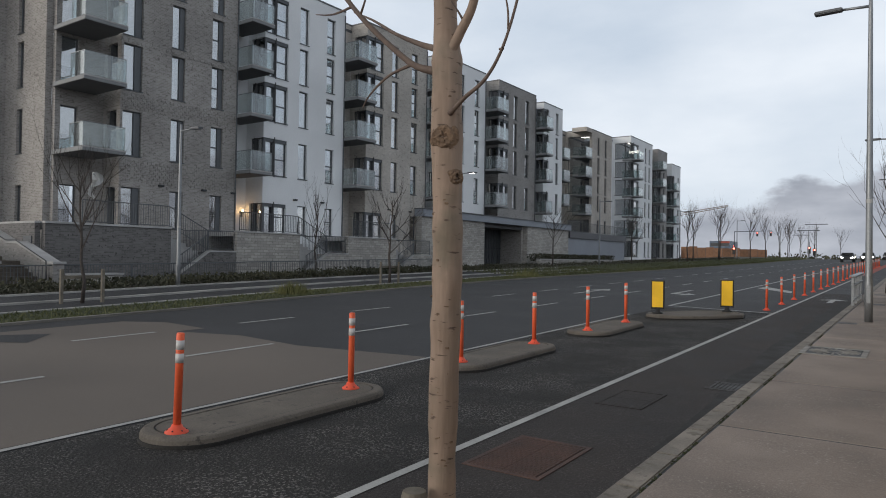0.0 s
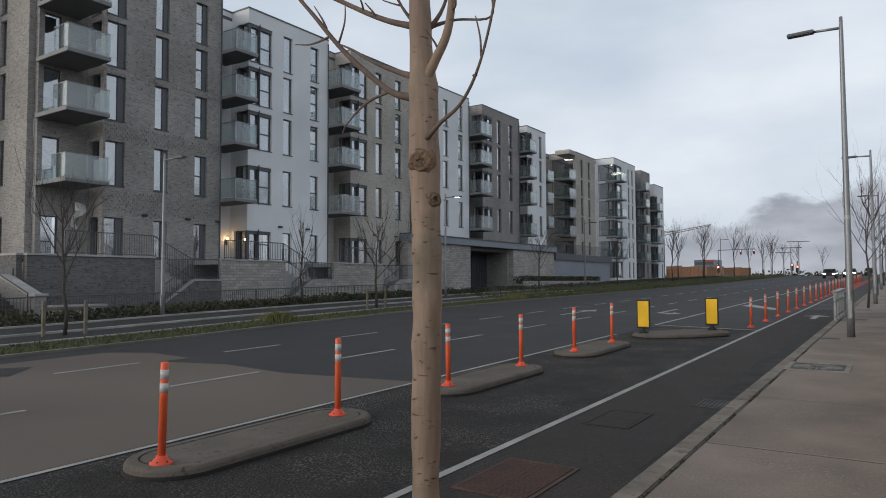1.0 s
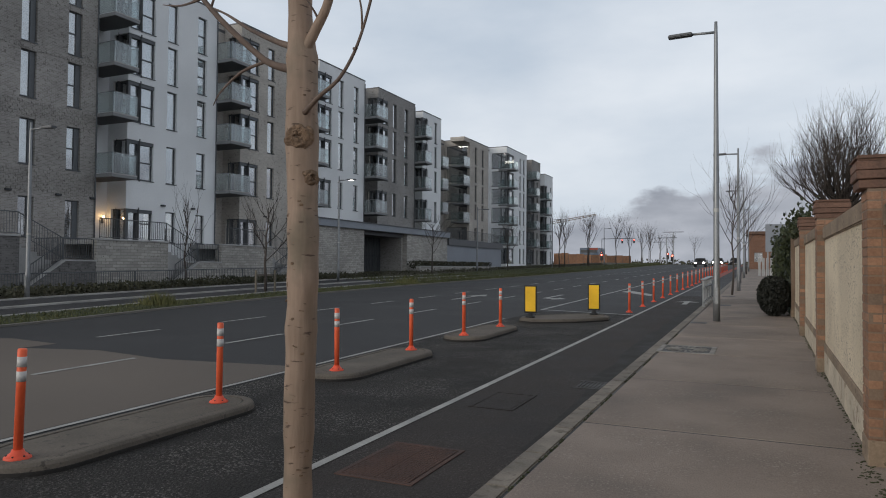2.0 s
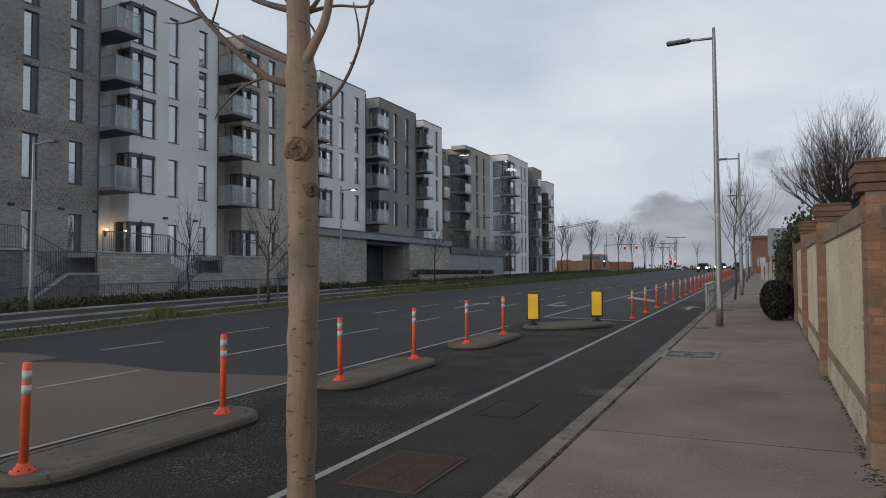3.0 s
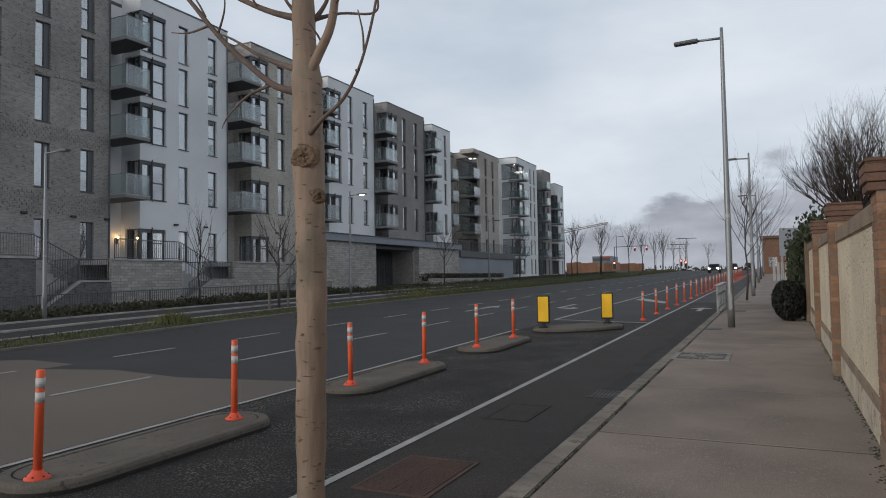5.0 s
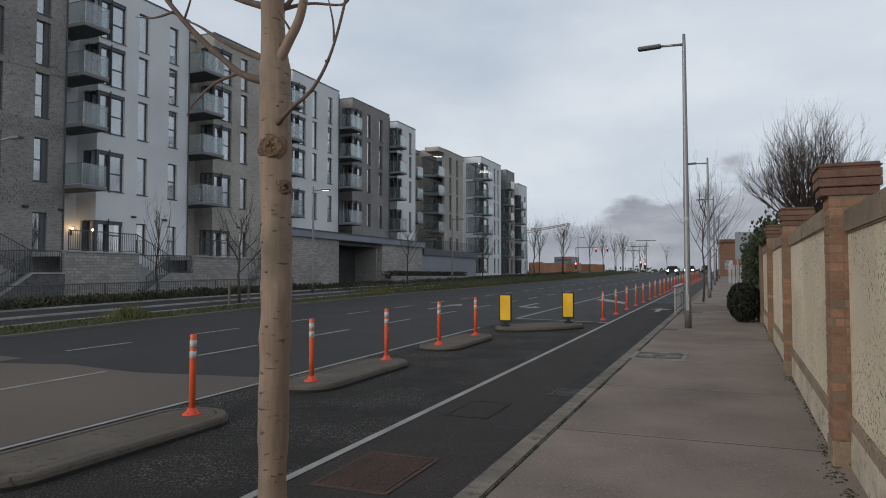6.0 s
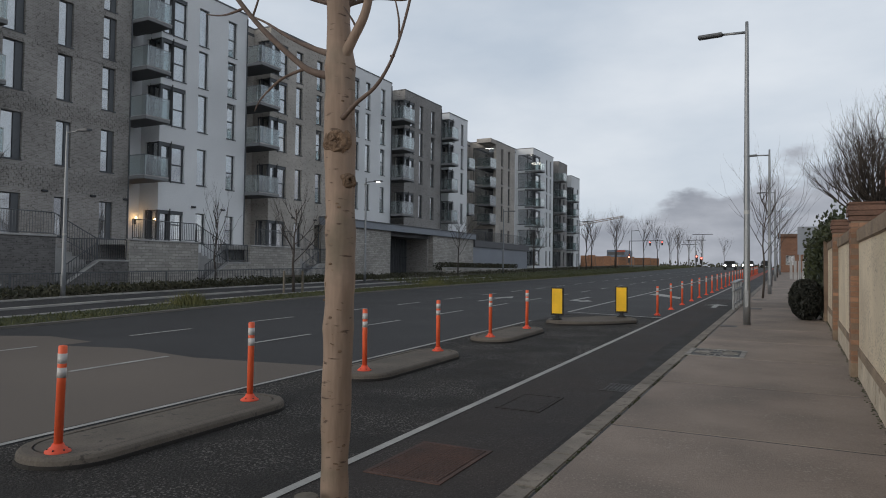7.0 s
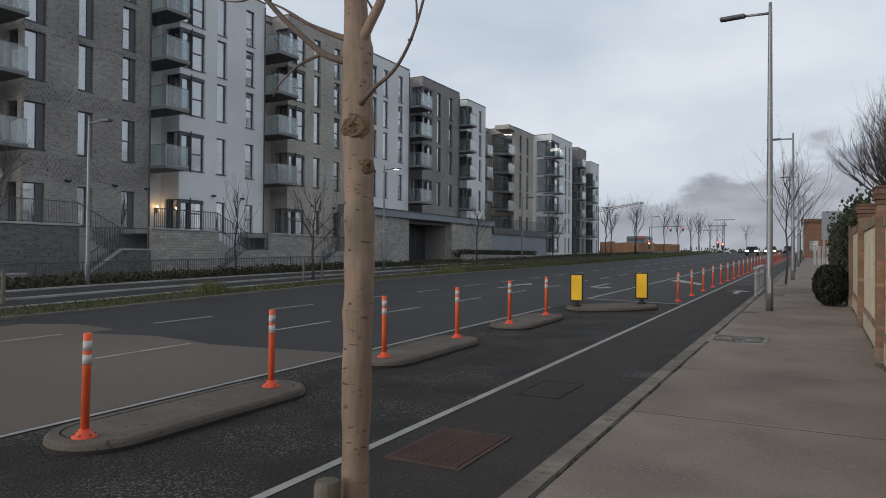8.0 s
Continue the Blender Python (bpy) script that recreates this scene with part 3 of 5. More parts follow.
# dirt and moss gathered along the wall's foot
bm = bmesh.new()
rnd = random.Random(3)
for i in range(600):
    yy, xx = rnd.uniform(3.5, 21), 0.785 - abs(rnd.gauss(0, 0.025))
    s = rnd.uniform(0.003, 0.009)
    m = Matrix.Translation((xx, yy, zp(yy))) @ Euler((rnd.uniform(-.4, .4), rnd.uniform(-.4, .4), rnd.uniform(0, 6))).to_matrix().to_4x4()
    add_box(bm, -s, s, -s * 1.6, s * 1.6, -0.004, s * 0.5, m)
for i in range(500):
    yy, xx = rnd.uniform(2.5, 16), -1.645 + rnd.gauss(0, 0.006)
    if noise.noise((yy * 1.3, 2, 0)) < 0:
        continue
    s = rnd.uniform(0.003, 0.008)
    m = Matrix.Translation((xx, yy, zp(yy) - .004)) @ Euler((0, 0, rnd.uniform(0, 6))).to_matrix().to_4x4()
    add_box(bm, -s, s, -s * 1.6, s * 1.6, -0.004, s * 0.6, m)
for cx, cy, n in ((.72, 6.2, 40), (.76, 5.6, 30), (.72, 6.95, 25), (.72, 11.0, 25)):
    for i in range(n):
        xx, yy = cx + rnd.gauss(0, .035), cy + rnd.gauss(0, .16)
        s = rnd.uniform(0.003, 0.009)
        m = Matrix.Translation((xx, yy, zp(yy))) @ Euler((rnd.uniform(-.5, .5), rnd.uniform(-.5, .5), rnd.uniform(0, 6))).to_matrix().to_4x4()
        add_box(bm, -s, s, -s * 1.6, s * 1.6, -0.004, s * 0.5, m)
tagged(part("moss_and_leaf_litter", bm, GRASS), "moss and leaf litter along the wall foot", "litter", kind="stuff")

# small iron things in road and path
def cover(x0, x1, y0, y1, mat, label, cells):
    c = thing("manhole_cover", ((x0 + x1) / 2, (y0 + y1) / 2, zr(y0)), label, "manhole cover", "road covers")
    zz = lambda y: zr(y) + 0.006
    def flat(a, b, c_, d, up):
        bm = bmesh.new()
        for v in add_box(bm, a, b, c_, d, -0.03, up):
            v.co.z += zz(v.co.y)
        return bm
    bm = bmesh.new()
    for a, b, p, q in ((x0, x1, y0, y0 + .04), (x0, x1, y1 - .04, y1), (x0, x0 + .04, y0 + .041, y1 - .041), (x1 - .04, x1, y0 + .041, y1 - .041)):
        for v in add_box(bm, a, b, p, q, -0.03, 0.006):
            v.co.z += zz(v.co.y)
    part("frame", bm, CYCLE_LANE if mat is CYCLE_LANE else RUST, c)
    nx, ny = cells
    for i in range(nx):
        for j in range(ny):
            a, b = x0 + .045 + (x1 - x0 - .09) * i / nx, x0 + .045 + (x1 - x0 - .09) * (i + 1) / nx - .008
            p, q = y0 + .045 + (y1 - y0 - .09) * j / ny, y0 + .045 + (y1 - y0 - .09) * (j + 1) / ny - .008
            bm = flat(a, b, p, q, 0.002)
            m_ = 10
            for s in range(m_ if mat is RUST else 0):
                for t in range(m_):
                    u, w = a + (b - a) * (s + .5) / m_, p + (q - p) * (t + .5) / m_
                    for v in add_box(bm, u - .012, u + .012, w - .018, w + .018, 0.002, 0.006):
                        v.co.z += zz(v.co.y)
            part("plate", bm, mat, c)
    return c


cover(-3.17, -2.46, 4.75, 5.8, RUST, "rusty reddish-brown double manhole cover in the cycle lane", (2, 2))
cover(-3.15, -2.6, 7.5, 8.45, CYCLE_LANE, "dark patched iron manhole cover in the cycle lane", (1, 2))
gul = thing("road_gully", (-2.1, 9.45, zr(9.4)), "black cast-iron gully grate against the kerb", "drain")
bm = bmesh.new()
for i in range(8):
    for v in add_box(bm, -2.3 + i * .05, -2.27 + i * .05, 9.2, 9.65, -.02, .012):
        v.co.z += zr(v.co.y)
part("grate", bm, IRON, gul)
for p, q in ((9.14, 9.19), (9.66, 9.71)):
    bm = bmesh.new()
    for v in add_box(bm, -2.34, -1.92, p, q, -.02, .012):
        v.co.z += zr(v.co.y)
    part("frame_bar", bm, IRON, gul)

grate = thing("tree_grate", (-1.22, 12.9, zp(12.9)), "square cast tree-pit grate with radial slots and pale frame", "tree grate")
z0 = zp(12.9)
tilt = Matrix.Translation((-1.22, 12.9, z0)) @ Matrix.Rotation(math.atan(G), 4, "X")
bm = bmesh.new()
for a, b, p, q in ((-.47, .47, -.5, -.42), (-.47, .47, .42, .5), (-.47, -.39, -.419, .419), (.39, .47, -.419, .419)):
    add_box(bm, a, b, p, q, -.02, .008, tilt)
part("frame", bm, STONE_TRIM, grate)
part("pit", boxes((-.385, .385, -.415, .415, -.05, .002, tilt)), BLACK, grate)
for k in range(20):
    a = 2 * math.pi * k / 20
    bm = boxes((.12, .37, -.015, .015, 0.002, .009, tilt @ Matrix.Rotation(a, 4, "Z")))
    part("rib", bm, STONE_TRIM, grate)

# ---------------------------------------------------------------- traffic islands and posts
def stadium(cx, y0, y1, half, n=22):
    pts = []
    for k in range(n + 1):
        a = math.pi * k / n
        pts.append((cx + half * math.cos(a), y1 - half + half * math.sin(a)))
    for k in range(n + 1):
        a = math.pi + math.pi * k / n
        pts.append((cx + half * math.cos(a), y0 + half + half * math.sin(a)))
    return pts


def island(pts, label, h=0.11):
    cx, cy = sum(p[0] for p in pts) / len(pts), sum(p[1] for p in pts) / len(pts)
    t = thing("traffic_island", (cx, cy, zr(cy)), label, "traffic island", "traffic islands")
    def ring(k, z):
        out = []
        for i, p in enumerate(pts):
            a, b = Vector(pts[i - 1]), Vector(pts[(i + 1) % len(pts)])
            d = (b - a).normalized()
            q = Vector(p) + Vector((-d.y, d.x)) * k
            out.append((q.x, q.y, zr(q.y) + z))
        return out
    bm = bmesh.new()
    prof = ((0, -0.05), (0.012, h - 0.035), (0.03, h - 0.01), (0.055, h - 0.002), (0.13, h), (0.134, h - 0.03))
    rows = [[bm.verts.new(c) for c in ring(k, z)] for k, z in prof]
    for a, b in zip(rows, rows[1:]):
        for k in range(len(a)):
            bm.faces.new((a[k], a[(k + 1) % len(a)], b[(k + 1) % len(a)], b[k]))
    part("kerb", bm, ISLAND, t, "grey concrete kerb ring", smooth=False)
    # dark skirt: dirt plus the contact shadow, painted round the kerb's foot
    bm = bmesh.new()
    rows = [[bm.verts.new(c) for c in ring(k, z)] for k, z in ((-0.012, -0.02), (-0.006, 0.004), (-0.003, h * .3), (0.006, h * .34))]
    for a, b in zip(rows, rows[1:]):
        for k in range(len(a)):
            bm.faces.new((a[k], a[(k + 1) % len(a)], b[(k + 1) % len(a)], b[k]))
    part("grime", bm, GRIME_SHADE, t, "black grime and painted contact shade round the foot")
    bm = bmesh.new()
    bm.faces.new([bm.verts.new(c) for c in ring(0.15, h - 0.004)])
    part("infill", bm, ISLAND, t)
    bm = bmesh.new()
    bm.faces.new([bm.verts.new(c) for c in ring(0.125, h - 0.018)])
    part("joint", bm, BLACK, t, "dark open joint inside the kerb ring")
    return t


island(stadium(-5.7, 3.5, 6.52, 0.48), "long rounded concrete traffic island with two orange posts")
island(stadium(-5.7, 8.1, 11.2, 0.48), "long rounded concrete traffic island with two orange posts")
island(stadium(-5.72, 13.0, 15.85, 0.48), "short rounded concrete traffic island with two orange posts")
island([(-3.8, 18.85), (-3.85, 19.3), (-4.12, 19.8), (-4.6, 19.95), (-5.1, 19.6), (-5.65, 18.95), (-6.05, 18.15), (-5.95, 17.68), (-5.5, 17.4), (-5.0, 17.6), (-4.45, 18.0)], "wedge-shaped concrete traffic island with two yellow bollards")


def marker_post(h=0.905):
    t = thing("marker_post", (0, 0, 0), "orange flexible plastic marker post with two white reflective bands", "bollard", "orange marker posts")
    part("foot", lathe(bmesh.new(), ((.105, 0), (.105, .012), (.085, .028), (.055, .05), (.045, .075))), ORANGE_BASE, t, "red-orange rubber foot", True)
    part("tube", lathe(bmesh.new(), ((.036, .07), (.036, h - .01), (.03, h))), ORANGE, t, smooth=True)
    for z in (h - .27, h - .15):
        part("band", lathe(bmesh.new(), ((.0375, z), (.0375, z + .085))), TAPE, t, "white reflective band", True)
    for k in range(6):
        a = k * math.pi / 3
        part("bolt", lathe(bmesh.new(), ((.008, .02), (.008, .036)), 6, (.08 * math.cos(a), .08 * math.sin(a), 0)), BLACK, t)
    return t


POSTS = ((-5.58, 3.72, 2.0), (-5.64, 6.09, 0.3), (-5.64, 8.48, -0.5), (-5.67, 10.87, 0.4), (-5.7, 13.31, 0.0), (-5.63, 15.34, 0.0))
post = marker_post()
for k, (x, y, lean) in enumerate(POSTS):
    m = pose(x, y, zr(y) + 0.104, 0, lean, 40 * k)
    if k:
        copy_thing(post, m)
    else:
        post.matrix_basis = m
for k in range(26):
    y = 22.08 + 2.68 * k
    copy_thing(post, pose(-3.8, y, zr(y), random.uniform(-1, 1), random.uniform(-1, 1), 33 * k))


def bollard(x, y):
    z = zr(y) + 0.104
    t = thing("traffic_bollard", (x, y, z), "bright yellow flat rectangular traffic bollard on a black foot", "bollard", "yellow bollards")
    part("foot", lathe(bmesh.new(), ((.13, 0), (.13, .03), (.06, .06), (.055, .16)), 14, (x, y, z)), BLACK, t, "black rubber foot", True)
    m = Matrix.Translation((x, y, z)) @ Matrix.Rotation(radians(8), 4, "Z")
    part("body", rounded(boxes((-.163, .163, -.058, .058, .145, .862, m)), .025, 2), YELLOW, t)
    part("frame", rounded(boxes((-.17, .17, -.05, .05, .125, .16, m)), .008), BLACK, t)
    part("edge_frame", rounded(boxes((-.169, .169, -.04, .04, .161, .868, m)), .006), BLACK, t, "thin dark edging")


bollard(-5.71, 17.93)
bollard(-4.36, 19.6)

# ---------------------------------------------------------------- far side of the road
def offset(o):
    return lambda y: far_kerb(y) - o


def level(o, up=0.0):
    return lambda y: zf(y, o) + up


YF = [y for y in range(-30, 30, 2)] + YS[13:]
vk = thing("far_kerb", (-18, 15, 0.3), "pale concrete kerb along the grass verge", "kerb", kind="structure")
part("kerb_run", strip(offset(0), offset(0.18), YF, level(0, .05), level(0, .05), .3), FAR_KERB, vk)
tagged(part("verge", strip(offset(0.18), offset(1.9), YF, level(0, .02), level(1.9, .02), .3), GRASS), "short rough grass verge", "grass", kind="structure")
fp = thing("far_paths", (-22, 15, 0.3), "dark asphalt cycle track and path between pale edging strips", "path", kind="structure")
for a, b, mt, up, nm in ((1.9, 2.03, FAR_EDGE, .05, "edging"), (2.03, 3.8, ASPHALT, .0, "track"), (3.8, 3.98, FAR_EDGE, .06, "edging"), (3.98, 6.0, ASPHALT, .02, "walk"), (6.0, 6.18, FAR_EDGE, .07, "edging")):
    part(nm, strip(offset(a), offset(b), YF, level(a, up), level(b, up), .3), mt, fp)
tagged(part("planting_bed", strip(offset(6.18), offset(14), YF, level(6.18, .02), level(14, .02), .3), SOIL), "dark planted bed before the terraces", "planting bed", kind="structure")


def blades(name, n, where, size, mat, label, cat, seed, wide=0.02):
    """Many thin upright blades as one mesh."""
    r = random.Random(seed)
    bm = bmesh.new()
    for _ in range(n):
        x, y, z, k = where(r)
        h, a = size * k * r.uniform(.5, 1.3), r.uniform(0, 6.28)
        dx, dy = math.cos(a) * wide * k, math.sin(a) * wide * k
        lx, ly = r.gauss(0, .35) * h, r.gauss(0, .35) * h
        bm.faces.new([bm.verts.new(p) for p in ((x - dx, y - dy, z), (x + dx, y + dy, z), (x + lx, y + ly, z + h))])
    return tagged(part(name, bm, mat), label, cat, kind="stuff")


def on_verge(r):
    y = r.uniform(0, 95) ** 1.0
    o = r.uniform(.2, 1.85)
    return far_kerb(y) - o, y, zf(y, o), 1.0


blades("verge_grass", 12000, on_verge, 0.1, BLADE, "rough uneven grass on the verge", "grass", 5, .03)


def tuft(cx, cy, s):
    def f(r):
        x, y = cx + r.gauss(0, s), cy + r.gauss(0, s)
        return x, y, zf(y, far_kerb(y) - x) - .02, math.exp(-((x - cx) ** 2 + (y - cy) ** 2) / (2 * s * s)) + .35
    return f


blades("ornamental_grass", 520, tuft(-19.2, 17.6, .45), .36, TUFT, "tall pale tufted grass in the verge", "grass", 7, .025)
blades("ornamental_grass", 420, tuft(-19.9, 37.5, .5), .38, TUFT, "tall pale tufted grass in the verge", "grass", 8, .025)


def leaf_cloud(bm, n, spot, size, seed):
    r = random.Random(seed)
    for _ in range(n):
        c = Vector(spot(r))
        s = size * r.uniform(.6, 1.4)
        q = Euler((r.uniform(0, 6), r.uniform(0, 6), r.uniform(0, 6))).to_matrix()
        bm.faces.new([bm.verts.new(c + q @ Vector(p)) for p in ((-s, 0, 0), (0, -s * .6, 0), (s, 0, 0), (0, s * .6, 0))])
    return bm


def hedge(name, y0, y1, o0, o1, h, n, seed, label):
    def spot(r):
        y = r.uniform(y0, y1)
        o = r.uniform(o0, o1)
        top = h * (0.65 + 0.5 * noise.noise((y * .7, o, seed)))
        return far_kerb(y) - o, y, zf(y, o) + top * r.random() ** .7
    tagged(part(name, leaf_cloud(bmesh.new(), n, spot, .075, seed), HEDGE), label, "hedge", kind="stuff")


hedge("low_hedge", 0, 44, 6.4, 8.2, .5, 9000, 11, "low dark straggly hedge before the railings")
hedge("low_hedge", 44, 120, 7.0, 9.5, .34, 3600, 12, "low dark straggly hedge before the stone podium")
def far_grass(r):
    y = r.uniform(38, 150)
    o = r.uniform(.2, 6.2)
    return far_kerb(y) - o, y, zf(y, o), 1.2


tagged(part("grass_bank", strip(offset(1.95), offset(6.3), [y for y in YF if y >= 52], level(1.95, .09), level(6.3, .09), .25), GRASS), "rough green grass bank beside the road", "grass", kind="structure")
blades("bank_grass", 14000, far_grass, .16, BLADE, "rough tufted grass on the roadside bank", "grass", 15, .035)

# ---------------------------------------------------------------- apartment blocks
FX, RX = -31.5, -33.0
ROOF = 17.85
ROWS = ((6.38, 8.55), (9.57, 11.8), (12.22, 14.42), (14.76, 17.0))   # window bottoms and tops
SLABS = (6.3, 9.45, 12.08, 14.66)


def window(parent, axis, plane, u0, u1, z0, z1, style, blind, seed):
    """An opening's frame, pane and what hangs behind it; axis x: in a wall facing the road."""
    sgn = 1 if axis == "x" else -1
    def bx(ua, ub, za, zb, da, db):
        if axis == "x":
            return (plane - db, plane - da, ua, ub, za, zb)
        return (ua, ub, plane + da, plane + db, za, zb)
    t = .055
    bars = [bx(u0, u0 + t, z0, z1, .13, .2), bx(u1 - t, u1, z0, z1, .13, .2), bx(u0 + t, u1 - t, z1 - t, z1, .13, .2), bx(u0 + t, u1 - t, z0, z0 + t, .13, .2)]
    if style == "big":
        mid = (u0 + u1) / 2
        bars += [bx(mid - .04, mid + .04, z0 + t, z1 - t, .13, .2), bx(mid + .04, u1 - t, z0 + .95, z0 + 1.02, .13, .2)]
    if style == "tilt":
        bars += [bx(u0 + t, u1 - t, z0 + (z1 - z0) * .48, z0 + (z1 - z0) * .48 + .07, .13, .2)]
    pr = u1 - t
    if style in ("half", "tilthalf"):
        pr = u0 + (u1 - u0) * .63
        bars += [bx(pr, u1 - t, z0 + t, z1 - t, .1, .19)]
        if style == "tilthalf":
            bars += [bx(u0 + t, pr, z0 + (z1 - z0) * .48, z0 + (z1 - z0) * .48 + .07, .13, .2)]
    w = part("window", boxes(*bars), WIN_FRAME, parent)
    part("pane", boxes(bx(u0 + t, pr, z0 + t, z1 - t, .16, .172)), PANE, w)
    part("sill", boxes(bx(u0 - .03, u1 + .03, z0 - .05, z0 - .002, -.04, .2)), WIN_FRAME, w)
    if blind > 0:
        zb = z0 + t + (z1 - z0 - 2 * t) * (1 - blind)
        part("blind", boxes(bx(u0 + t, u1 - t, zb, z1 - t, .21, .23)), BLIND, w)
    # flat sheet coloured dark for the room's shade
    part("dim_room", boxes(bx(u0 - .1, u1 + .1, z0 - .1, z1 + .1, .8, .85)), INSIDE_SHADE, w)
    return w


def balcony(parent, y0, y1, xa, xb, z, h=1.06, gx=FX + .05):
    z += .06
    b = part("balcony", rounded(boxes((xa, xb, y0, y1, z - .2, z)), .015), SLAB, parent, "grey steel balcony with frosted glass sides")
    # thin sheet that darkens the slab's shaded underside
    part("soffit", boxes((xa + .02, xb - .05, y0 + .05, y1 - .05, z - .205, z - .2)), SHADED_SOFFIT, b)
    g = .015
    part("front_glass", boxes((xb - .05, xb - .05 + g, y0 + .03, y1 - .03, z + .03, z + h)), BALGLASS, b)
    part("side_glass", boxes((gx, xb - .07, y0 + .03, y0 + .03 + g, z + .03, z + h)), BALGLASS, b)
    part("side_glass", boxes((gx, xb - .07, y1 - .03 - g, y1 - .03, z + .03, z + h)), BALGLASS, b)
    for py in (y0 + .03, (y0 + y1) / 2, y1 - .05):
        part("post", boxes((xb - .075, xb - .052, py, py + .02, z, z + h)), GALV, b)
    part("edge_trim", boxes((xb + .001, xb + .012, y0, y1, z - .05, z + .012)), COPING, b, "pale edge trim")
    part("handrail", boxes((xb - .06, xb - .02, y0 + .02, y1 - .02, z + h, z + h + .03), (gx, xb - .06, y0 + .02, y0 + .05, z + h, z + h + .03), (gx, xb - .06, y1 - .05, y1 - .02, z + h, z + h + .03)), GALV, b)


def block(label, rs, fs, fe, mat, base, fx=FX, rx=RX, roof=ROOF, rows=ROWS, slabs=SLABS, cols=None, ground=None, blinds=(1, 1, .7), bx=1.3, by=9, loggia=None):
    t = thing("apartment_block", (fx, (rs + fe) / 2, base), label, "apartment block", "apartment blocks along the road")
    rnd = random.Random(int(rs * 10))
    cols = cols or ((.1, 1.8, "big"), (2.72, 3.47, "plain"), (5.05, 5.8, "tilt"))
    rows = list(rows) + ([ground] if ground else [])
    holes = [(fs + (0 if s == "big" else a), fs + b, z0, z1) for z0, z1 in rows for a, b, s in cols]
    part("front_wall", panel(bmesh.new(), "x", fx - .3, fx, fs, fe, base, roof, holes), mat, t)
    corner = cols[0][2] == "big"
    rt = fx - (.06 if corner else .32)
    ret = [(rx + .35, fx - (.302 if corner else .32), z0, z1) for z0, z1 in rows]
    part("return_wall", panel(bmesh.new(), "y", fs, fs + .3, rx, fx - .302, base, roof, ret), mat, t)
    rec = [(rs + .25, rs + 1.05, z0 - .05, z1) for z0, z1 in rows]
    part("recess_wall", panel(bmesh.new(), "x", rx - .3, rx, rs + .003, fs + .3, base, roof, rec), mat, t)
    part("end_wall", boxes((fx - 9, fx - .302, fe - .3, fe - .003, base, roof)), mat, t)
    part("roof", boxes((fx - 9, rx + .002, rs, fe - .305, roof - .5, roof - .3), (rx + .004, fx - .305, fs + .31, fe - .31, roof - .5, roof - .3)), CAP, t)
    part("capping", boxes((fx - .33, fx + .03, fs - .03, fe, roof, roof + .09), (rx - .33, fx - .332, fs - .03, fs + .33, roof, roof + .09), (rx - .33, rx + .03, rs, fs - .032, roof, roof + .09)), CAP, t)
    for z0, z1 in rows:
        for (a, b, s), bl in zip(cols, blinds):
            k = bl if bl in (0, 1) else rnd.choice((0, .5, 1, bl))
            k = 0 if (z0, z1) == ground else k
            window(t, "x", fx, fs + a, fs + b, z0, z1, s, k, 0)
        window(t, "y", fs, rx + .35, rt, z0, z1, "plain", 0, 0)
        if corner:
            part("corner_post", boxes((fx - .2, fx - .05, fs + .05, fs + .2, z0, z1)), WIN_FRAME, t)
            part("head_panel", boxes((fx - .12, fx - .05, fs + .202, fs + cols[0][1], z1 - .2, z1 - .003)), WIN_FRAME, t)
        window(t, "x", rx, rs + .25, rs + 1.05, z0 - .05, z1, "plain", rnd.choice((0, .6)), 0)
    for z in slabs:
        if loggia:
            x0, x1, y0, y1 = loggia
            balcony(t, y0, y1, x0, x1, z, gx=x0)
        else:
            balcony(t, max(rs - .12, fs - by), fs - .42, rx, fx + bx, z)
    return t


wide_a = ((.12, 1.1, "half"), (2.7, 3.47, "half"), (5.1, 5.87, "tilthalf"))
A = block("taupe brick apartment block with glass corner balconies", 15.55, 17.85, 24.68, BRICK_TAUPE, .3, cols=wide_a, ground=(2.95, 4.85))
B = block("white rendered apartment block with glass balconies and a lit door", 24.7, 26.55, 33.3, RENDER_WHITE, .4, ground=(2.95, 4.72))
C = block("buff brick apartment block with glass corner balconies", 33.32, 35.5, 42.5, BRICK_BUFF, .5, ground=(2.95, 4.75), blinds=(.5, 0, .3))
D = block("white rendered apartment block above a stone podium", 42.52, 44.35, 51.2, RENDER_WHITE, 5.2, blinds=(.5, .3, .7))
E_ = block("dark grey-brown brick apartment block above a stone podium", 51.22, 53.5, 60.75, BRICK_GREY, 5.2, blinds=(1, 0, 0))
F_ = block("narrow white rendered apartment block above a stone podium", 60.77, 62.5, 66.9, RENDER_WHITE, 4.6, roof=17.6, cols=((.1, 1.2, "big"), (2.75, 3.45, "plain")), blinds=(.5, .3), rx=-32.8)

def brick_band(parent, y0, y1, z0, z1, seed):
    """Courses of projecting bricks, set in and out across a wall."""
    r = random.Random(seed)
    bm = bmesh.new()
    n = int((z1 - z0) / .15)
    for c in range(n):
        z = z0 + c * .15
        y = y0 + (.11 if c % 2 else 0)
        while y < y1 - .12:
            d = r.uniform(.02, .045)
            add_box(bm, FX - .02, FX + d, y, y + .11, z, z + .115)
            y += .225
    tagged(part("projecting_brick_band", bm, BRICK_TAUPE, parent), "band of projecting bricks", kind="stuff")


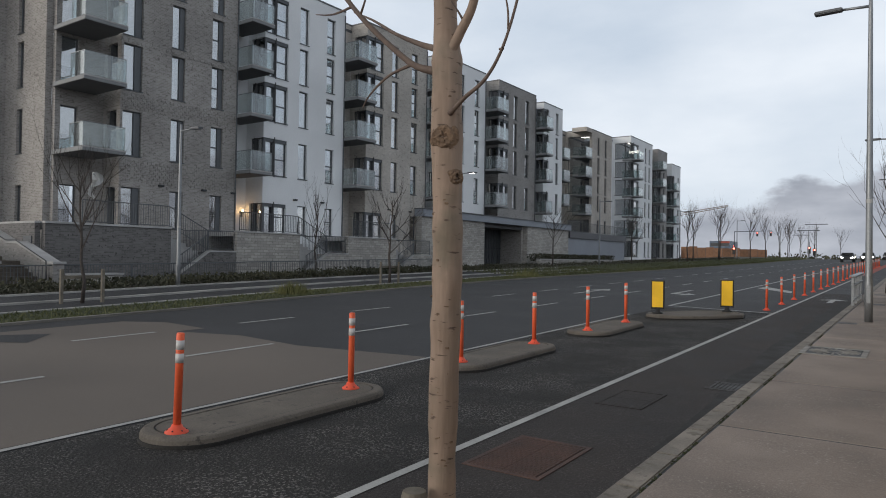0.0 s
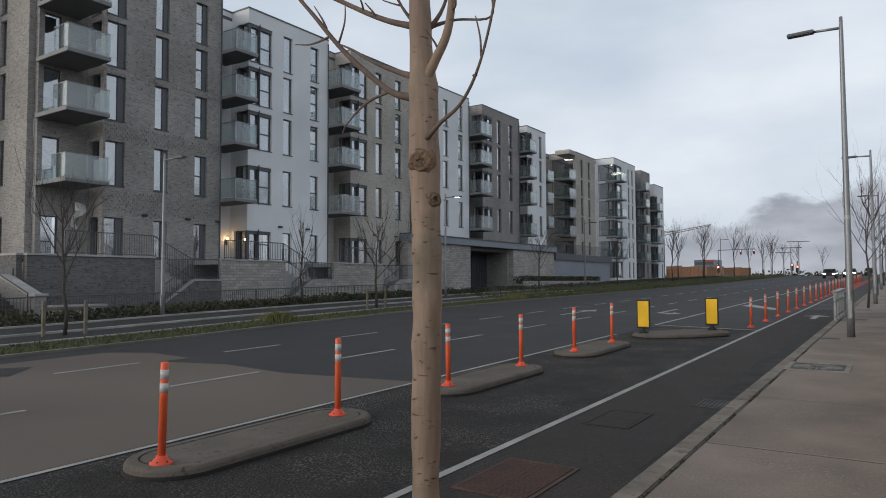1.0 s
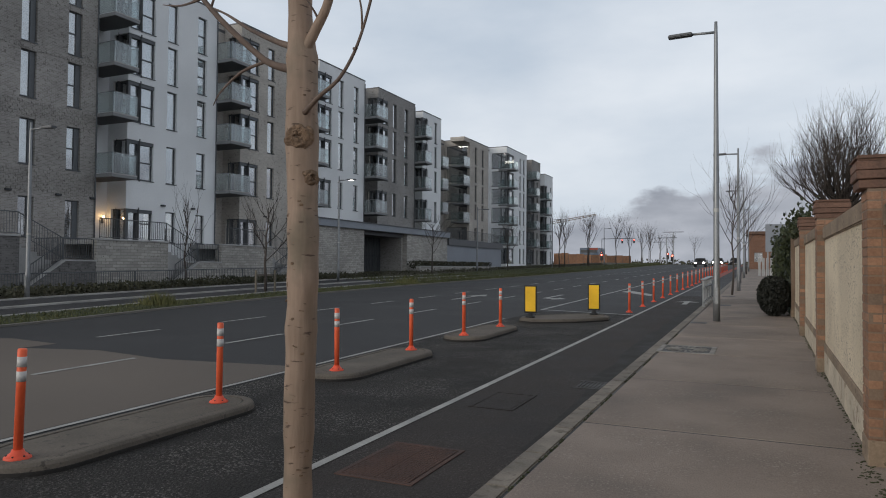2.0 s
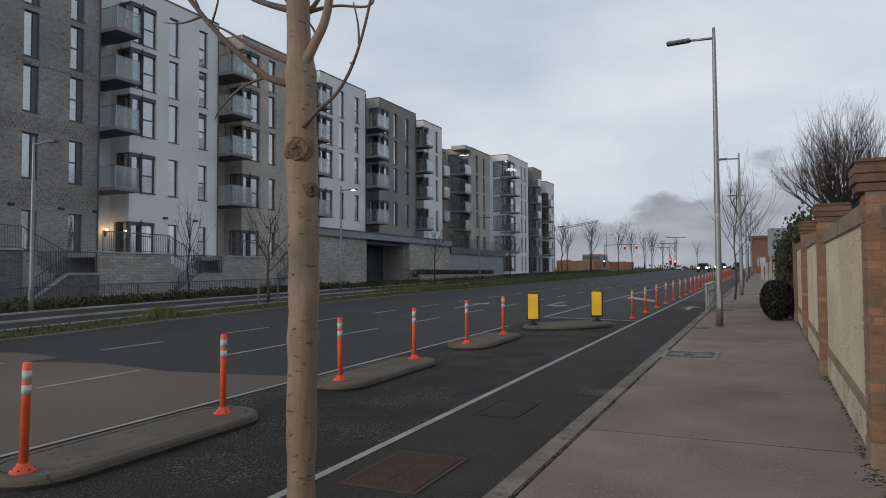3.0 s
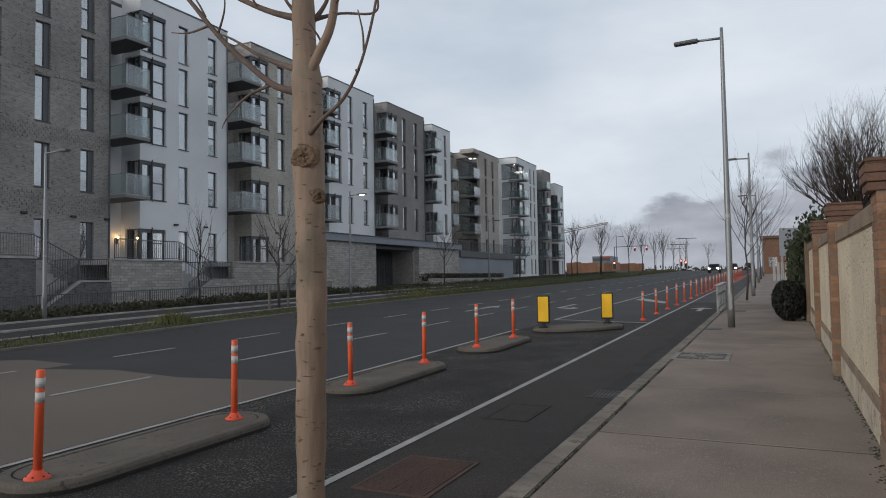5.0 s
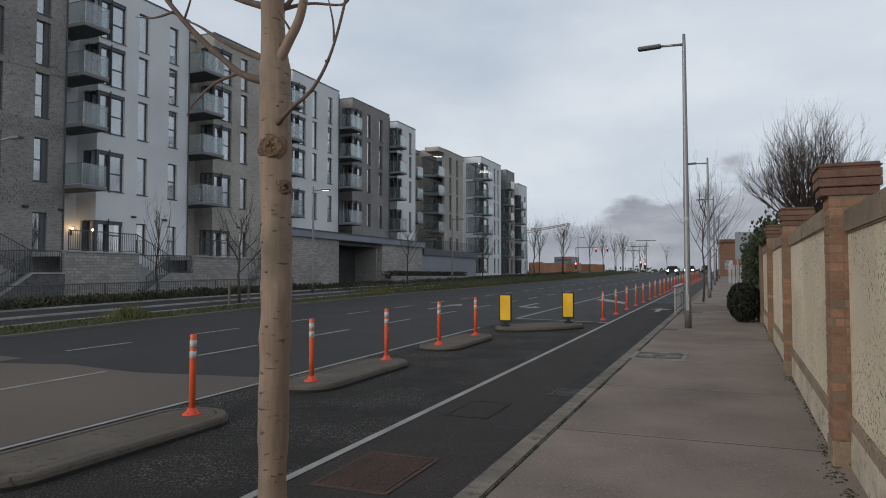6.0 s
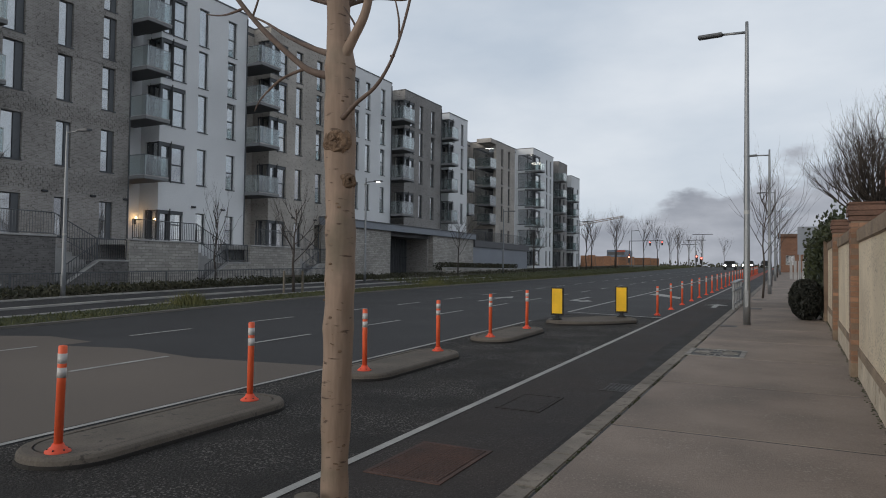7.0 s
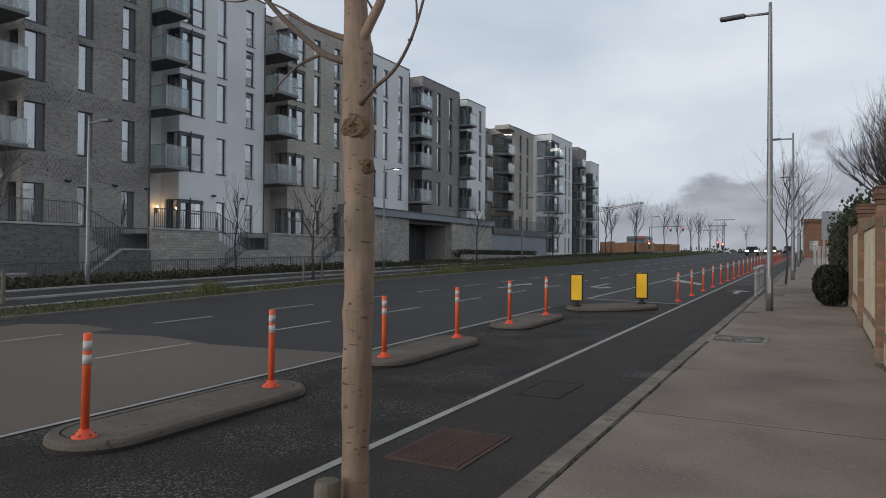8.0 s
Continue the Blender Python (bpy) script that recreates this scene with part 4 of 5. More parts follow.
brick_band(A, 17.95, 24.6, 5.15, 6.25, 1)
brick_band(A, 17.95, 24.6, 8.68, 9.45, 2)
brick_band(A, 17.95, 24.6, 11.86, 12.14, 3)
for blk, y in ((A, 24.6), (B, 33.22), (C, 42.42), (D, 51.12), (E_, 60.66)):
    part("downpipe", tube(bmesh.new(), ((FX + .05, y, 2.0 if blk in (A, B, C) else 5.4), (FX + .05, y, 17.6)), (.04, .04), 8), WIN_FRAME, blk)
for blk, ys in ((A, (19.9, 22.4, 24.3)), (B, (28.9, 31.2)), (C, (37.9, 40.4))):
    for y in ys:
        part("wall_light", rounded(boxes((FX + .002, FX + .13, y, y + .3, 5.02, 5.12)), .02), DARK_METAL, blk, "small unlit wall light")

# second terrace of blocks further up the road
ROWS2 = ((4.9, 6.4), (7.4, 9.3), (9.55, 11.6), (11.9, 13.8), (14.1, 16.2))
H_ = block("buff brick apartment block with projecting corner balconies", 69.7, 74.98, 81.1, BRICK_BUFF, 2.2, rx=-34.9, roof=16.85, rows=ROWS2, slabs=(6.95, 9.1, 11.3, 13.5), cols=((1.58, 2.3, "plain"), (3.85, 4.55, "plain")), blinds=(0, 0), loggia=(-33.1, -31.4, 73.1, 74.9))
part("roof_overhang", boxes((-33.3, -31.5, 73.3, 74.94, 16.45, 16.94)), BRICK_BUFF, H_)
ROWS3 = ((2.2, 4.3), (4.95, 7.0), (7.75, 9.8), (10.35, 12.4), (12.75, 14.8), (15.2, 17.3))
SLABS3 = (4.75, 7.5, 10.15, 12.5, 15.0)
I_ = block("white rendered apartment block with glass balconies round its corner", 81.15, 87.95, 96.7, RENDER_WHITE, 1.6, rx=-34.05, roof=18.1, rows=ROWS3, slabs=SLABS3, cols=((.1, 3.1, "big"), (5.5, 6.2, "plain"), (7.15, 7.85, "plain")), blinds=(0, 0, .5), loggia=(-32.6, -30.3, 87.75, 89.5))
J_ = block("dark grey-brown brick apartment block far along the road", 96.9, 99.3, 103.6, BRICK_GREY, 1.8, roof=17.9, rows=ROWS3[:5], slabs=SLABS3, cols=((.3, 1.3, "big"), (2.4, 3.1, "plain")), blinds=(.5, 0), loggia=(-32.6, -30.6, 98.9, 100.6))
K_ = block("pale rendered apartment block at the row's end", 103.8, 106.0, 110.6, RENDER_WHITE, 1.9, roof=16.6, rows=ROWS3[:5], slabs=SLABS3[:4], cols=((.3, 1.5, "big"), (3.1, 3.9, "plain")), blinds=(.5, .3), loggia=(-32.6, -30.6, 105.6, 107.2))
bm = boxes((-40, -34.0, 66.95, 69.65, 2, 16.6))
gap = tagged(part("apartment_block", bm, BRICK_GREY), "plain grey-brown brick link between two apartment blocks", "apartment block", "apartment blocks along the road")
for z in (7.6, 10.2, 12.6):
    balcony(gap, 67.3, 68.8, -34.0, -31.4, z, gx=-33.9)

# end wing of the first block, seen past its corner
wing = thing("apartment_wing", (-38, 15.4, .3), "taupe brick end wing of the first block with slit windows", "apartment block")
holes = [(-36.1, -35.5, z0, z1) for z0, z1 in (*ROWS, (2.95, 4.85))]
part("end_wall", panel(bmesh.new(), "y", 15.25, 15.548, -37.4, -33.305, .3, ROOF, holes), BRICK_TAUPE, wing)
for _, _, z0, z1 in holes:
    window(wing, "y", 15.25, -36.1, -35.5, z0, z1, "plain", 0, 0)
part("set_back_wall", boxes((-37.75, -37.41, 12.0, 15.5, .3, ROOF)), BRICK_TAUPE, wing)
part("capping", boxes((-37.42, -33.3, 15.22, 15.58, ROOF, ROOF + .09), (-37.78, -37.43, 12.0, 15.5, ROOF, ROOF + .09)), CAP, wing)

# ---------------------------------------------------------------- terraces, stairs and railings
bar_mesh = {}


def bar(x, y, z0, z1, w, parent):
    k = (round(z1 - z0, 2), w)
    if k not in bar_mesh:
        bar_mesh[k] = mesh_of("bar", boxes((-w, w, -w, w, 0, k[0])), WIN_FRAME)
    ob = new("bar", bar_mesh[k])
    ob.parent = parent
    ob.matrix_parent_inverse = place_of(parent).inverted()
    ob.matrix_basis = Matrix.Translation((x, y, z0))


def railing(y0, y1, z0, z1, x, label, h=1.0, parent=None, step=.12):
    t = thing("railing", (x, y0, z0), label, "railing", "terrace railings")
    n = max(2, int(abs(y1 - y0) / step))
    for i in range(n + 1):
        y, z = y0 + (y1 - y0) * i / n, z0 + (z1 - z0) * i / n
        end = i in (0, n)
        bar(x, y, z + (0 if end else .08), z + h, .018 if end else .009, t)
    part("top_rail", tube(bmesh.new(), ((x, y0, z0 + h), (x, y1, z1 + h)), (.025, .025), 6), WIN_FRAME, t)
    part("bottom_rail", tube(bmesh.new(), ((x, y0, z0 + .08), (x, y1, z1 + .08)), (.018, .018), 6), WIN_FRAME, t)


def rail_x(x0, x1, y, z, label):
    t = thing("railing", (x0, y, z), label, "railing", "terrace railings")
    n = int((x1 - x0) / .12)
    for i in range(n + 1):
        bar(x0 + (x1 - x0) * i / n, y, z, z + 1, .009, t)
    part("top_rail", tube(bmesh.new(), ((x0, y, z + 1), (x1, y, z + 1)), (.025, .025), 6), WIN_FRAME, t)


def terrace(y0, ye, y_land, y_next, mat, label, zt=2.88, zl=1.84):
    """Raised terrace, a flight down to a landing, and a flight from the landing back to the street."""
    g = zf(ye, 9) - .2
    xf = -29.0
    t = thing("terrace", (xf, (y0 + ye) / 2, g), label, "terrace", "front terraces")
    part("front_wall", boxes((xf - .3, xf, y0, ye, g, zt - .06)), mat, t)
    part("coping", rounded(boxes((xf - .36, xf + .06, y0 - .03, ye + .03, zt - .06, zt + .03)), .012), COPING, t)
    part("floor", boxes((FX + .003, xf - .302, y0, ye, zt - .25, zt - .03)), COPING, t)
    n = 6
    for i in range(n):
        a = ye + (y_land - ye) * i / n
        part("step", boxes((FX + .02, xf - .95, a, ye + (y_land - ye) * (i + 1) / n - .002, g, zt - (zt - zl) * (i + 1) / n)), COPING, t)
    part("landing", boxes((FX + .02, xf, y_land + .003, y_next, g, zl - .06)), mat, t)
    part("landing_coping", boxes((xf - .3, xf + .05, y_land + .0, y_next + .02, zl - .06, zl + .02)), COPING, t)
    # street flight with a raking side wall
    ys = y_land - 1.75
    for i in range(n):
        a = ys + (y_land - ys) * i / n
        part("step", boxes((xf - .93, xf - .28, a, ys + (y_land - ys) * (i + 1) / n - .002, g, g + .1 + (zl - g - .1) * (i + 1) / (n + 1))), COPING, t)
    bm = bmesh.new()
    for v in add_box(bm, xf - .25, xf, ys, y_land - .003, g, g + .3):
        if v.co.y > ys + .1 and v.co.z > g + .1:
            v.co.z = zl - .06
    part("raking_wall", bm, mat, t)
    bm = bmesh.new()
    for v in add_box(bm, xf - .3, xf + .05, ys, y_land - .003, 0, .08):
        v.co.z += (zl - .06) if v.co.y > ys + .1 else g + .3
    part("raking_coping", bm, COPING, t)
    return t, g


# the first terrace's brick is darkened to give the shade low down
for args in ((13.4, 19.05, 21.2, 22.8, BRICK_SHADED, "brick-faced raised terrace with pale coping and stairs"),
             (22.82, 27.2, 29.5, 31.2, STONE, "stone-faced raised terrace with pale coping and stairs"),
             (31.22, 35.9, 38.0, 40.0, STONE, "stone-faced raised terrace with pale coping and stairs")):
    t, g = terrace(*args)
    y0, ye, yl, yn = args[:4]
    railing(max(y0, ye - 4.2) + .1, ye, 2.9, 2.9, -29.15, "dark steel bar railing along a terrace edge")
    railing(ye + .03, yl, 2.9, 1.86, -29.2, "dark steel bar railing down a terrace stair")
    railing(yl + .03, yn, 1.86, 1.86, -29.2, "dark steel bar railing round a stair landing")
    railing(yl - 1.7, yl - .03, g + .4, 1.86, -29.1, "dark steel bar railing down a street stair", .8)
    rail_x(-31.3, -29.25, yl + .1, 1.86, "dark steel bar railing across a landing")
for k in range(4):
    y0 = 8.5 + k * 7.4
    railing(y0, y0 + 7.35, zf(y0, 9) - .2, zf(y0 + 7.35, 9) - .2, -26.9, "dark steel bar railing behind the hedge", .95)

# door lamp in the white block's recess
wl = thing("wall_lamp", (-32.95, 26.3, 4.1), "small lit wall lamp with a warm glow beside a door", "wall lamp")
part("body", rounded(boxes((-32.998, -32.9, 26.2, 26.3, 3.9, 4.2)), .01), DARK_METAL, wl)
part("bulb", lathe(bmesh.new(), ((.04, 0), (.06, .06), (.04, .13)), 10, (-32.85, 26.25, 4.2)), LIT_WARM, wl)
glow = new("wall_lamp_light", bpy.data.lights.new("wall_lamp_light", "POINT"))
glow.data.energy, glow.data.color, glow.data.shadow_soft_size = 4, (1, .6, .25), .06
glow.matrix_world = Matrix.Translation((-32.6, 26.1, 4.25))

# white-capped garden stairs beside the first terrace
st = thing("garden_stairs", (-29, 11.5, .4), "stone garden stairs with broad pale sloping side walls", "stairs")
RAKE = ((-32.9, 2.72), (-30.6, 2.07), (-29.75, 2.07), (-27.2, 1.3))


def raked(ya, yb, low, top, mat, name, grow=0.0):
    """A wall or coping that follows the stair's two slopes and its landing."""
    for (xa, za), (xb, zb) in zip(RAKE, RAKE[1:]):
        bm = bmesh.new()
        for v in add_box(bm, xa, xb - .003, ya - grow, yb + grow, 0, 1):
            z = za if v.co.x < (xa + xb) / 2 else zb
            v.co.z = z + top if v.co.z > .5 else (.2 if low is None else z + low)
        part(name, bm, mat, st)


for ya, yb in ((10.45, 10.85), (12.7, 13.1)):
    # darker brick chosen for side walls and piers to carry their shade
    raked(ya, yb, None, -.085, BRICK_GREY, "side_wall")
    raked(ya, yb, -.083, 0, COPING, "coping", .05)
    part("pier", boxes((-27.197, -26.8, ya, yb, .2, 1.215)), BRICK_GREY, st)
    part("pier_cap", boxes((-27.196, -26.72, ya - .05, yb + .05, 1.218, 1.3)), COPING, st)
for k, (x0, z0) in enumerate(((-27.3, .42), (-30.7, 1.3))):
    for i in range(6):
        part("step", boxes((x0 - .36 * (i + 1), x0 - .36 * i - .003, 10.855, 12.695, .2, z0 + .145 * i)), ISLAND, st)
part("landing", boxes((-30.7, -29.463, 10.855, 12.695, .2, 1.29)), ISLAND, st)
part("handrail", tube(bmesh.new(), ((-32.8, 12.62, 2.75), (-30.6, 12.62, 2.12), (-29.75, 12.62, 2.12), (-27.2, 12.62, 1.32), (-27.15, 12.62, .6)), (.022,) * 5, 7), DARK_METAL, st, "thin dark handrail")
part("low_wall", boxes((-26.7, -26.4, 13.11, 15.2, .2, .78), (-26.7, -26.4, 2, 10.44, .2, .7)), STONE, st)
part("low_wall_cap", boxes((-26.75, -26.35, 13.11, 15.25, .783, .86), (-26.75, -26.35, 2, 10.44, .703, .78)), COPING, st)
part("upper_terrace", boxes((-37.4, -32.95, -4, 13.13, .2, 2.1)), BRICK_GREY, st)
sw = thing("terrace_end_wall", (-33, 13.3, .3), "brick end wall of the first terrace with pale coping", "garden wall")
# same shade-darkened brick as the terrace front
part("wall", boxes((-37.3, -29.31, 13.14, 13.36, .2, 2.82)), BRICK_SHADED, sw)
part("coping", rounded(boxes((-37.3, -29.28, 13.12, 13.38, 2.823, 2.91)), .01), COPING, sw)
part("door", boxes((-30.2, -29.5, 13.1, 13.139, .9, 2.3)), WIN_FRAME, sw, "dark flush service door")

# stone podium with the car-park mouth
pod = thing("stone_podium", (-30.7, 55, .8), "squared-stone podium with a dark car-park opening and grey band", "podium")
part("stone_wall", boxes((-31.2, -30.7, 41.0, 50.0, .5, 4.75)), STONE, pod)
part("stone_wall", boxes((-31.2, -30.7, 57.8, 67.0, .5, 4.75)), STONE, pod)
part("band", rounded(boxes((-31.4, -30.45, 41.0, 67.2, 4.75, 5.3)), .02), PANEL, pod, "blue-grey fascia band")
part("band_cap", boxes((-31.4, -30.38, 40.98, 67.25, 5.302, 5.38)), CAP, pod)
# ceiling of the mouth, in the same shade-darkened grey
part("opening_soffit", boxes((-33.5, -31.21, 50.0, 57.8, 4.4, 4.74)), SHADED_SOFFIT, pod)
part("opening_jamb", boxes((-33.5, -31.21, 57.5, 57.8, .5, 4.39)), BRICK_TAUPE, pod)
# the mouth's gloom is put into this back sheet's colour
part("opening_back", boxes((-33.8, -33.51, 50.0, 57.8, .5, 4.74)), INSIDE_SHADE, pod)
gate = part("gate", boxes((-33.41, -33.36, 50.0, 57.4, 2.6, 2.68)), DARK_METAL, pod)
for i in range(25):
    bar(-33.385, 50.08 + .3 * i, .8, 4.35, .03, gate)
part("link_wall", boxes((-31.3, -30.8, 67.21, 84.0, 1.0, 4.0)), PANEL, pod, "blue-grey panelled link wall")
part("link_band", boxes((-31.4, -30.6, 67.22, 84.1, 4.003, 4.7)), CAP, pod)
railing(67.4, 84, 4.7, 4.7, -30.9, "dark steel bar railing on the podium roof", 1.1, step=.2)
lw = thing("low_stone_wall", (-28.5, 65, 1.2), "low squared-stone wall with clipped planting", "garden wall")
part("wall", boxes((-28.8, -28.5, 56, 76, .8, 1.65)), STONE, lw)
part("coping", boxes((-28.86, -28.44, 56, 76.02, 1.653, 1.73)), COPING, lw)


def podium_hedge(r):
    return r.uniform(-30.4, -28.9), r.uniform(57, 76), r.uniform(1.5, 2.2)


tagged(part("podium_hedge", leaf_cloud(bmesh.new(), 3500, podium_hedge, .09, 31), HEDGE), "dark clipped planting behind a low stone wall", "hedge", kind="stuff")


# ---------------------------------------------------------------- lamp posts
def street_lamp(x, y, z, h, arm, label, lit=False):
    t = thing("street_lamp", (x, y, z), label, "street lamp", "street lamps")
    r = .075
    part("pole", lathe(bmesh.new(), ((r + .01, 0), (r + .01, .9), (r, 1.0), (r * .85, h * .55), (r * .62, h - .35), (r * .6, h - .33), (r * .5, h)), 14, (x, y, z)), GALV, t, smooth=True)
    part("collar", lathe(bmesh.new(), ((r * .97, h * .362), (r * .97, h * .374)), 14, (x, y, z)), COPING, t)
    part("arm", tube(bmesh.new(), ((x, y, z + h - .27), (x + arm * .52, y, z + h - .25)), (.035, .03), 8), GALV, t, smooth=True)
    m = Matrix.Translation((x + arm * .74, y, z + h - .255)) @ Matrix.Rotation(radians(1.5) * (1 if arm > 0 else -1), 4, "Y")
    part("lantern", rounded(boxes((-.3, .3, -.11, .11, -.035, .045, m)), .02, 2), WIN_FRAME, t, "flat grey lantern head")
    if lit:
        part("lens", boxes((-.14, .14, -.07, .07, -.045, -.036, m)), LIT_WHITE, t, "lit white lens")
    part("door", boxes((x - .04, x + .04, y - r - .013, y - r + .01, z + .45, z + .85)), GALV, t)


street_lamp(-1.06, 18.75, zp(18.75), 7.66, -1.17, "tall galvanised street lamp at the kerb with a pale collar")
street_lamp(-1.02, 35.5, zp(35.5), 6.8, -1.1, "tall galvanised street lamp at the kerb")
street_lamp(-1.25, 57, zp(57), 6.9, -1.3, "tall galvanised street lamp at the kerb")
street_lamp(-1.3, 80, zp(80), 6.9, -1.3, "tall galvanised street lamp at the kerb")
street_lamp(-24.0, 16.1, zf(16.1, 6), 6.4, 1.3, "slim galvanised street lamp by the far path")
street_lamp(-23.7, 35.6, zf(35.6, 6), 6.5, 1.2, "slim galvanised street lamp by the far path, lit", True)
street_lamp(-25.0, 61.5, zf(61.5, 6), 6.3, 1.2, "slim galvanised street lamp by the far path")
for y in (86, 118, 160):
    street_lamp(-24.5, y, zf(y, 6), 6.5, 1.2, "slim galvanised street lamp by the far path")


# ---------------------------------------------------------------- trees
def sprays(bm, base, d, length, radius, depth, r, up=.25, spread=.55, kids=3, sides=4):
    n = 4
    pts, radii = [Vector(base)], [radius]
    d = Vector(d).normalized()
    for i in range(n):
        d = (d + Vector((r.gauss(0, .13), r.gauss(0, .13), up * .35 + r.gauss(0, .06)))).normalized()
        pts.append(pts[-1] + d * length / n)
        radii.append(radius * (1 - .68 * (i + 1) / n))
    tube(bm, pts, radii, sides, cap=False)
    if depth:
        for k in range(kids):
            i = r.randint(1, n)
            a = Vector((r.gauss(0, 1), r.gauss(0, 1), r.gauss(.2, .5))).normalized()
            dd = pts[i] - pts[i - 1]
            sprays(bm, pts[i], dd.normalized() + a * spread, length * r.uniform(.5, .8), radii[i] * .75 + .001, depth - 1, r, up, spread, kids, max(3, sides - 1))


def bare_tree(x, y, z, h, label, seed, trunk_h=.35, width=.5, depth=3, kids=3, thick=.045, stakes=False, arms=9):
    t = thing("street_tree", (x, y, z), label, "tree", "bare street trees")
    r = random.Random(seed)
    pts = [(x + r.gauss(0, .02) * i, y + r.gauss(0, .02) * i, z + h * .85 * i / 6) for i in range(7)]
    part("trunk", tube(bmesh.new(), pts, [thick * (1 - .13 * i) for i in range(7)], 7), FAR_TWIG, t, smooth=True)
    bm = bmesh.new()
    for k in range(arms):
        f = trunk_h + (0.85 - trunk_h) * k / arms
        i = f / .85 * 6
        b = Vector(pts[int(i)]).lerp(Vector(pts[min(6, int(i) + 1)]), i - int(i))
        a = k * 2.4 + r.uniform(-.4, .4)
        sprays(bm, b, (math.cos(a) * width, math.sin(a) * width, .55), h * (1.0 - f) * .75 + .2, thick * .38, depth - 1, r, .4, .5, kids)
    part("crown", bm, FAR_TWIG, t, "leafless grey-brown twigs")
    if stakes:
        for dx, dy in ((-.1, -.55), (.1, .55)):
            part("stake", rounded(boxes((x + dx - .045, x + dx + .045, y + dy - .045, y + dy + .045, z - .1, z + 1.0)), .01), TIMBER, t, "weathered timber stake")
        part("cross_bar", rounded(boxes((x - .12, x - .07, y - .6, y + .6, z + .72, z + .82)), .008), TIMBER, t)


bare_tree(-20.2, 10.4, zf(10.4, 3), 4.4, "young bare street tree between timber stakes on the verge", 41, stakes=True, thick=.06)
bare_tree(-20.9, 25.4, zf(25.4, 3), 4.6, "young bare street tree with a spreading crown on the verge", 42, stakes=True, width=.8, trunk_h=.3, thick=.075)
bare_tree(-27.0, 26.5, zf(26.5, 8), 4.6, "slender young bare tree behind the railings", 43, width=.2, trunk_h=.3, kids=2, thick=.06)
bare_tree(-24.5, 50.5, zf(50, 4), 5.0, "young bare street tree on the verge", 44, width=.5, thick=.07)
bare_tree(-23.5, 66, zf(66, 4), 5.0, "young bare street tree on the verge", 45, width=.5, thick=.07)
for k, (x, y, h) in enumerate(((-23, 84, 6.5), (-24.5, 92, 7), (-23, 100, 7.5), (-25, 108, 8), (-22.5, 118, 8), (-22, 128, 7.5), (-21.5, 139, 7), (-22, 152, 8), (-24, 168, 8), (-21, 185, 8), (-26, 200, 9), (-18, 215, 8))):
    bare_tree(x, y, zf(y, 4), h, "bare street tree far along the verge", 50 + k, width=.32, kids=3, thick=.095)
bare_tree(-1.17, 31.7, zp(31.7), 5.2, "bare street tree in the footpath with upswept twigs", 71, width=.45, thick=.05, kids=3)
bare_tree(-1.2, 45.5, zp(45.5), 5.6, "bare street tree in the footpath with upswept twigs", 72, width=.45, thick=.05)
bare_tree(-1.3, 68, zp(68), 6, "bare street tree in the footpath with upswept twigs", 73, width=.5, thick=.06)

# torn plastic caught in the first verge tree
def torn_plastic(x, y, z):
    bm = bmesh.new()
    r = random.Random(17)
    rows = []
    for i in range(9):
        w = (.03, .14, .19, .15, .07, .05, .06, .12, .03)[i]
        rows.append([bm.verts.new((x + r.gauss(0, .03), y + .12 * math.sin(i * .8) + w * (k / 4 - .5) * 2, z - .1 * i + r.gauss(0, .035))) for k in range(5)])
    for p, q in zip(rows, rows[1:]):
        for k in range(4):
            bm.faces.new((p[k], p[k + 1], q[k + 1], q[k]))
    bmesh.ops.solidify(bm, geom=list(bm.faces), thickness=.012)
    tagged(part("plastic_bag", bm, PLASTIC), "torn white plastic bag snagged in a bare tree", "plastic bag")


PLASTIC = surface("white_plastic_film", (0.6, 0.6, 0.6), (0.75, 0.75, 0.74), 20, 3, 0.4, bumps=0.3)
torn_plastic(-20.1, 10.62, 4.05)

# rail along the kerb
gr = thing("guard_rail", (-1.74, 25.5, zp(25.5)), "grey steel guard rail along the kerb edge", "railing")
for y in (23.9, 25.05, 26.2, 27.35):
    part("post", rounded(boxes((-1.78, -1.7, y - .05, y + .05, zp(y) - .05, zp(y) + .86)), .01), GALV, gr)
for up, w, nm in ((.86, .09, "top_rail"), (.6, .05, "rail"), (.14, .03, "rail")):
    bm = bmesh.new()
    for v in add_box(bm, -1.74 - w, -1.74 + w, 23.8, 27.45, up, up + .05):
        v.co.z += zp(v.co.y)
    part(nm, rounded(bm, .012), GALV, gr)
for i in range(24):
    y = 24.02 + i * .14
    part("bar", boxes((-1.748, -1.732, y, y + .016, zp(y) + .19, zp(y) + .6)), GALV, gr)
for x0, x1, y0, y1 in ((-1.62, -1.25, 17.95, 18.3), (-1.5, -.95, 24.6, 25.1), (-1.5, -1.0, 30.2, 30.6)):
    sc = thing("service_cover", (x0, y0, zp(y0)), "small dark iron service cover set in the footpath", "service cover", "footpath covers")
    bm = bmesh.new()
    for v in add_box(bm, x0, x1, y0, y1, -.02, .005):
        v.co.z += zp(v.co.y)
    part("plate", bm, IRON, sc)

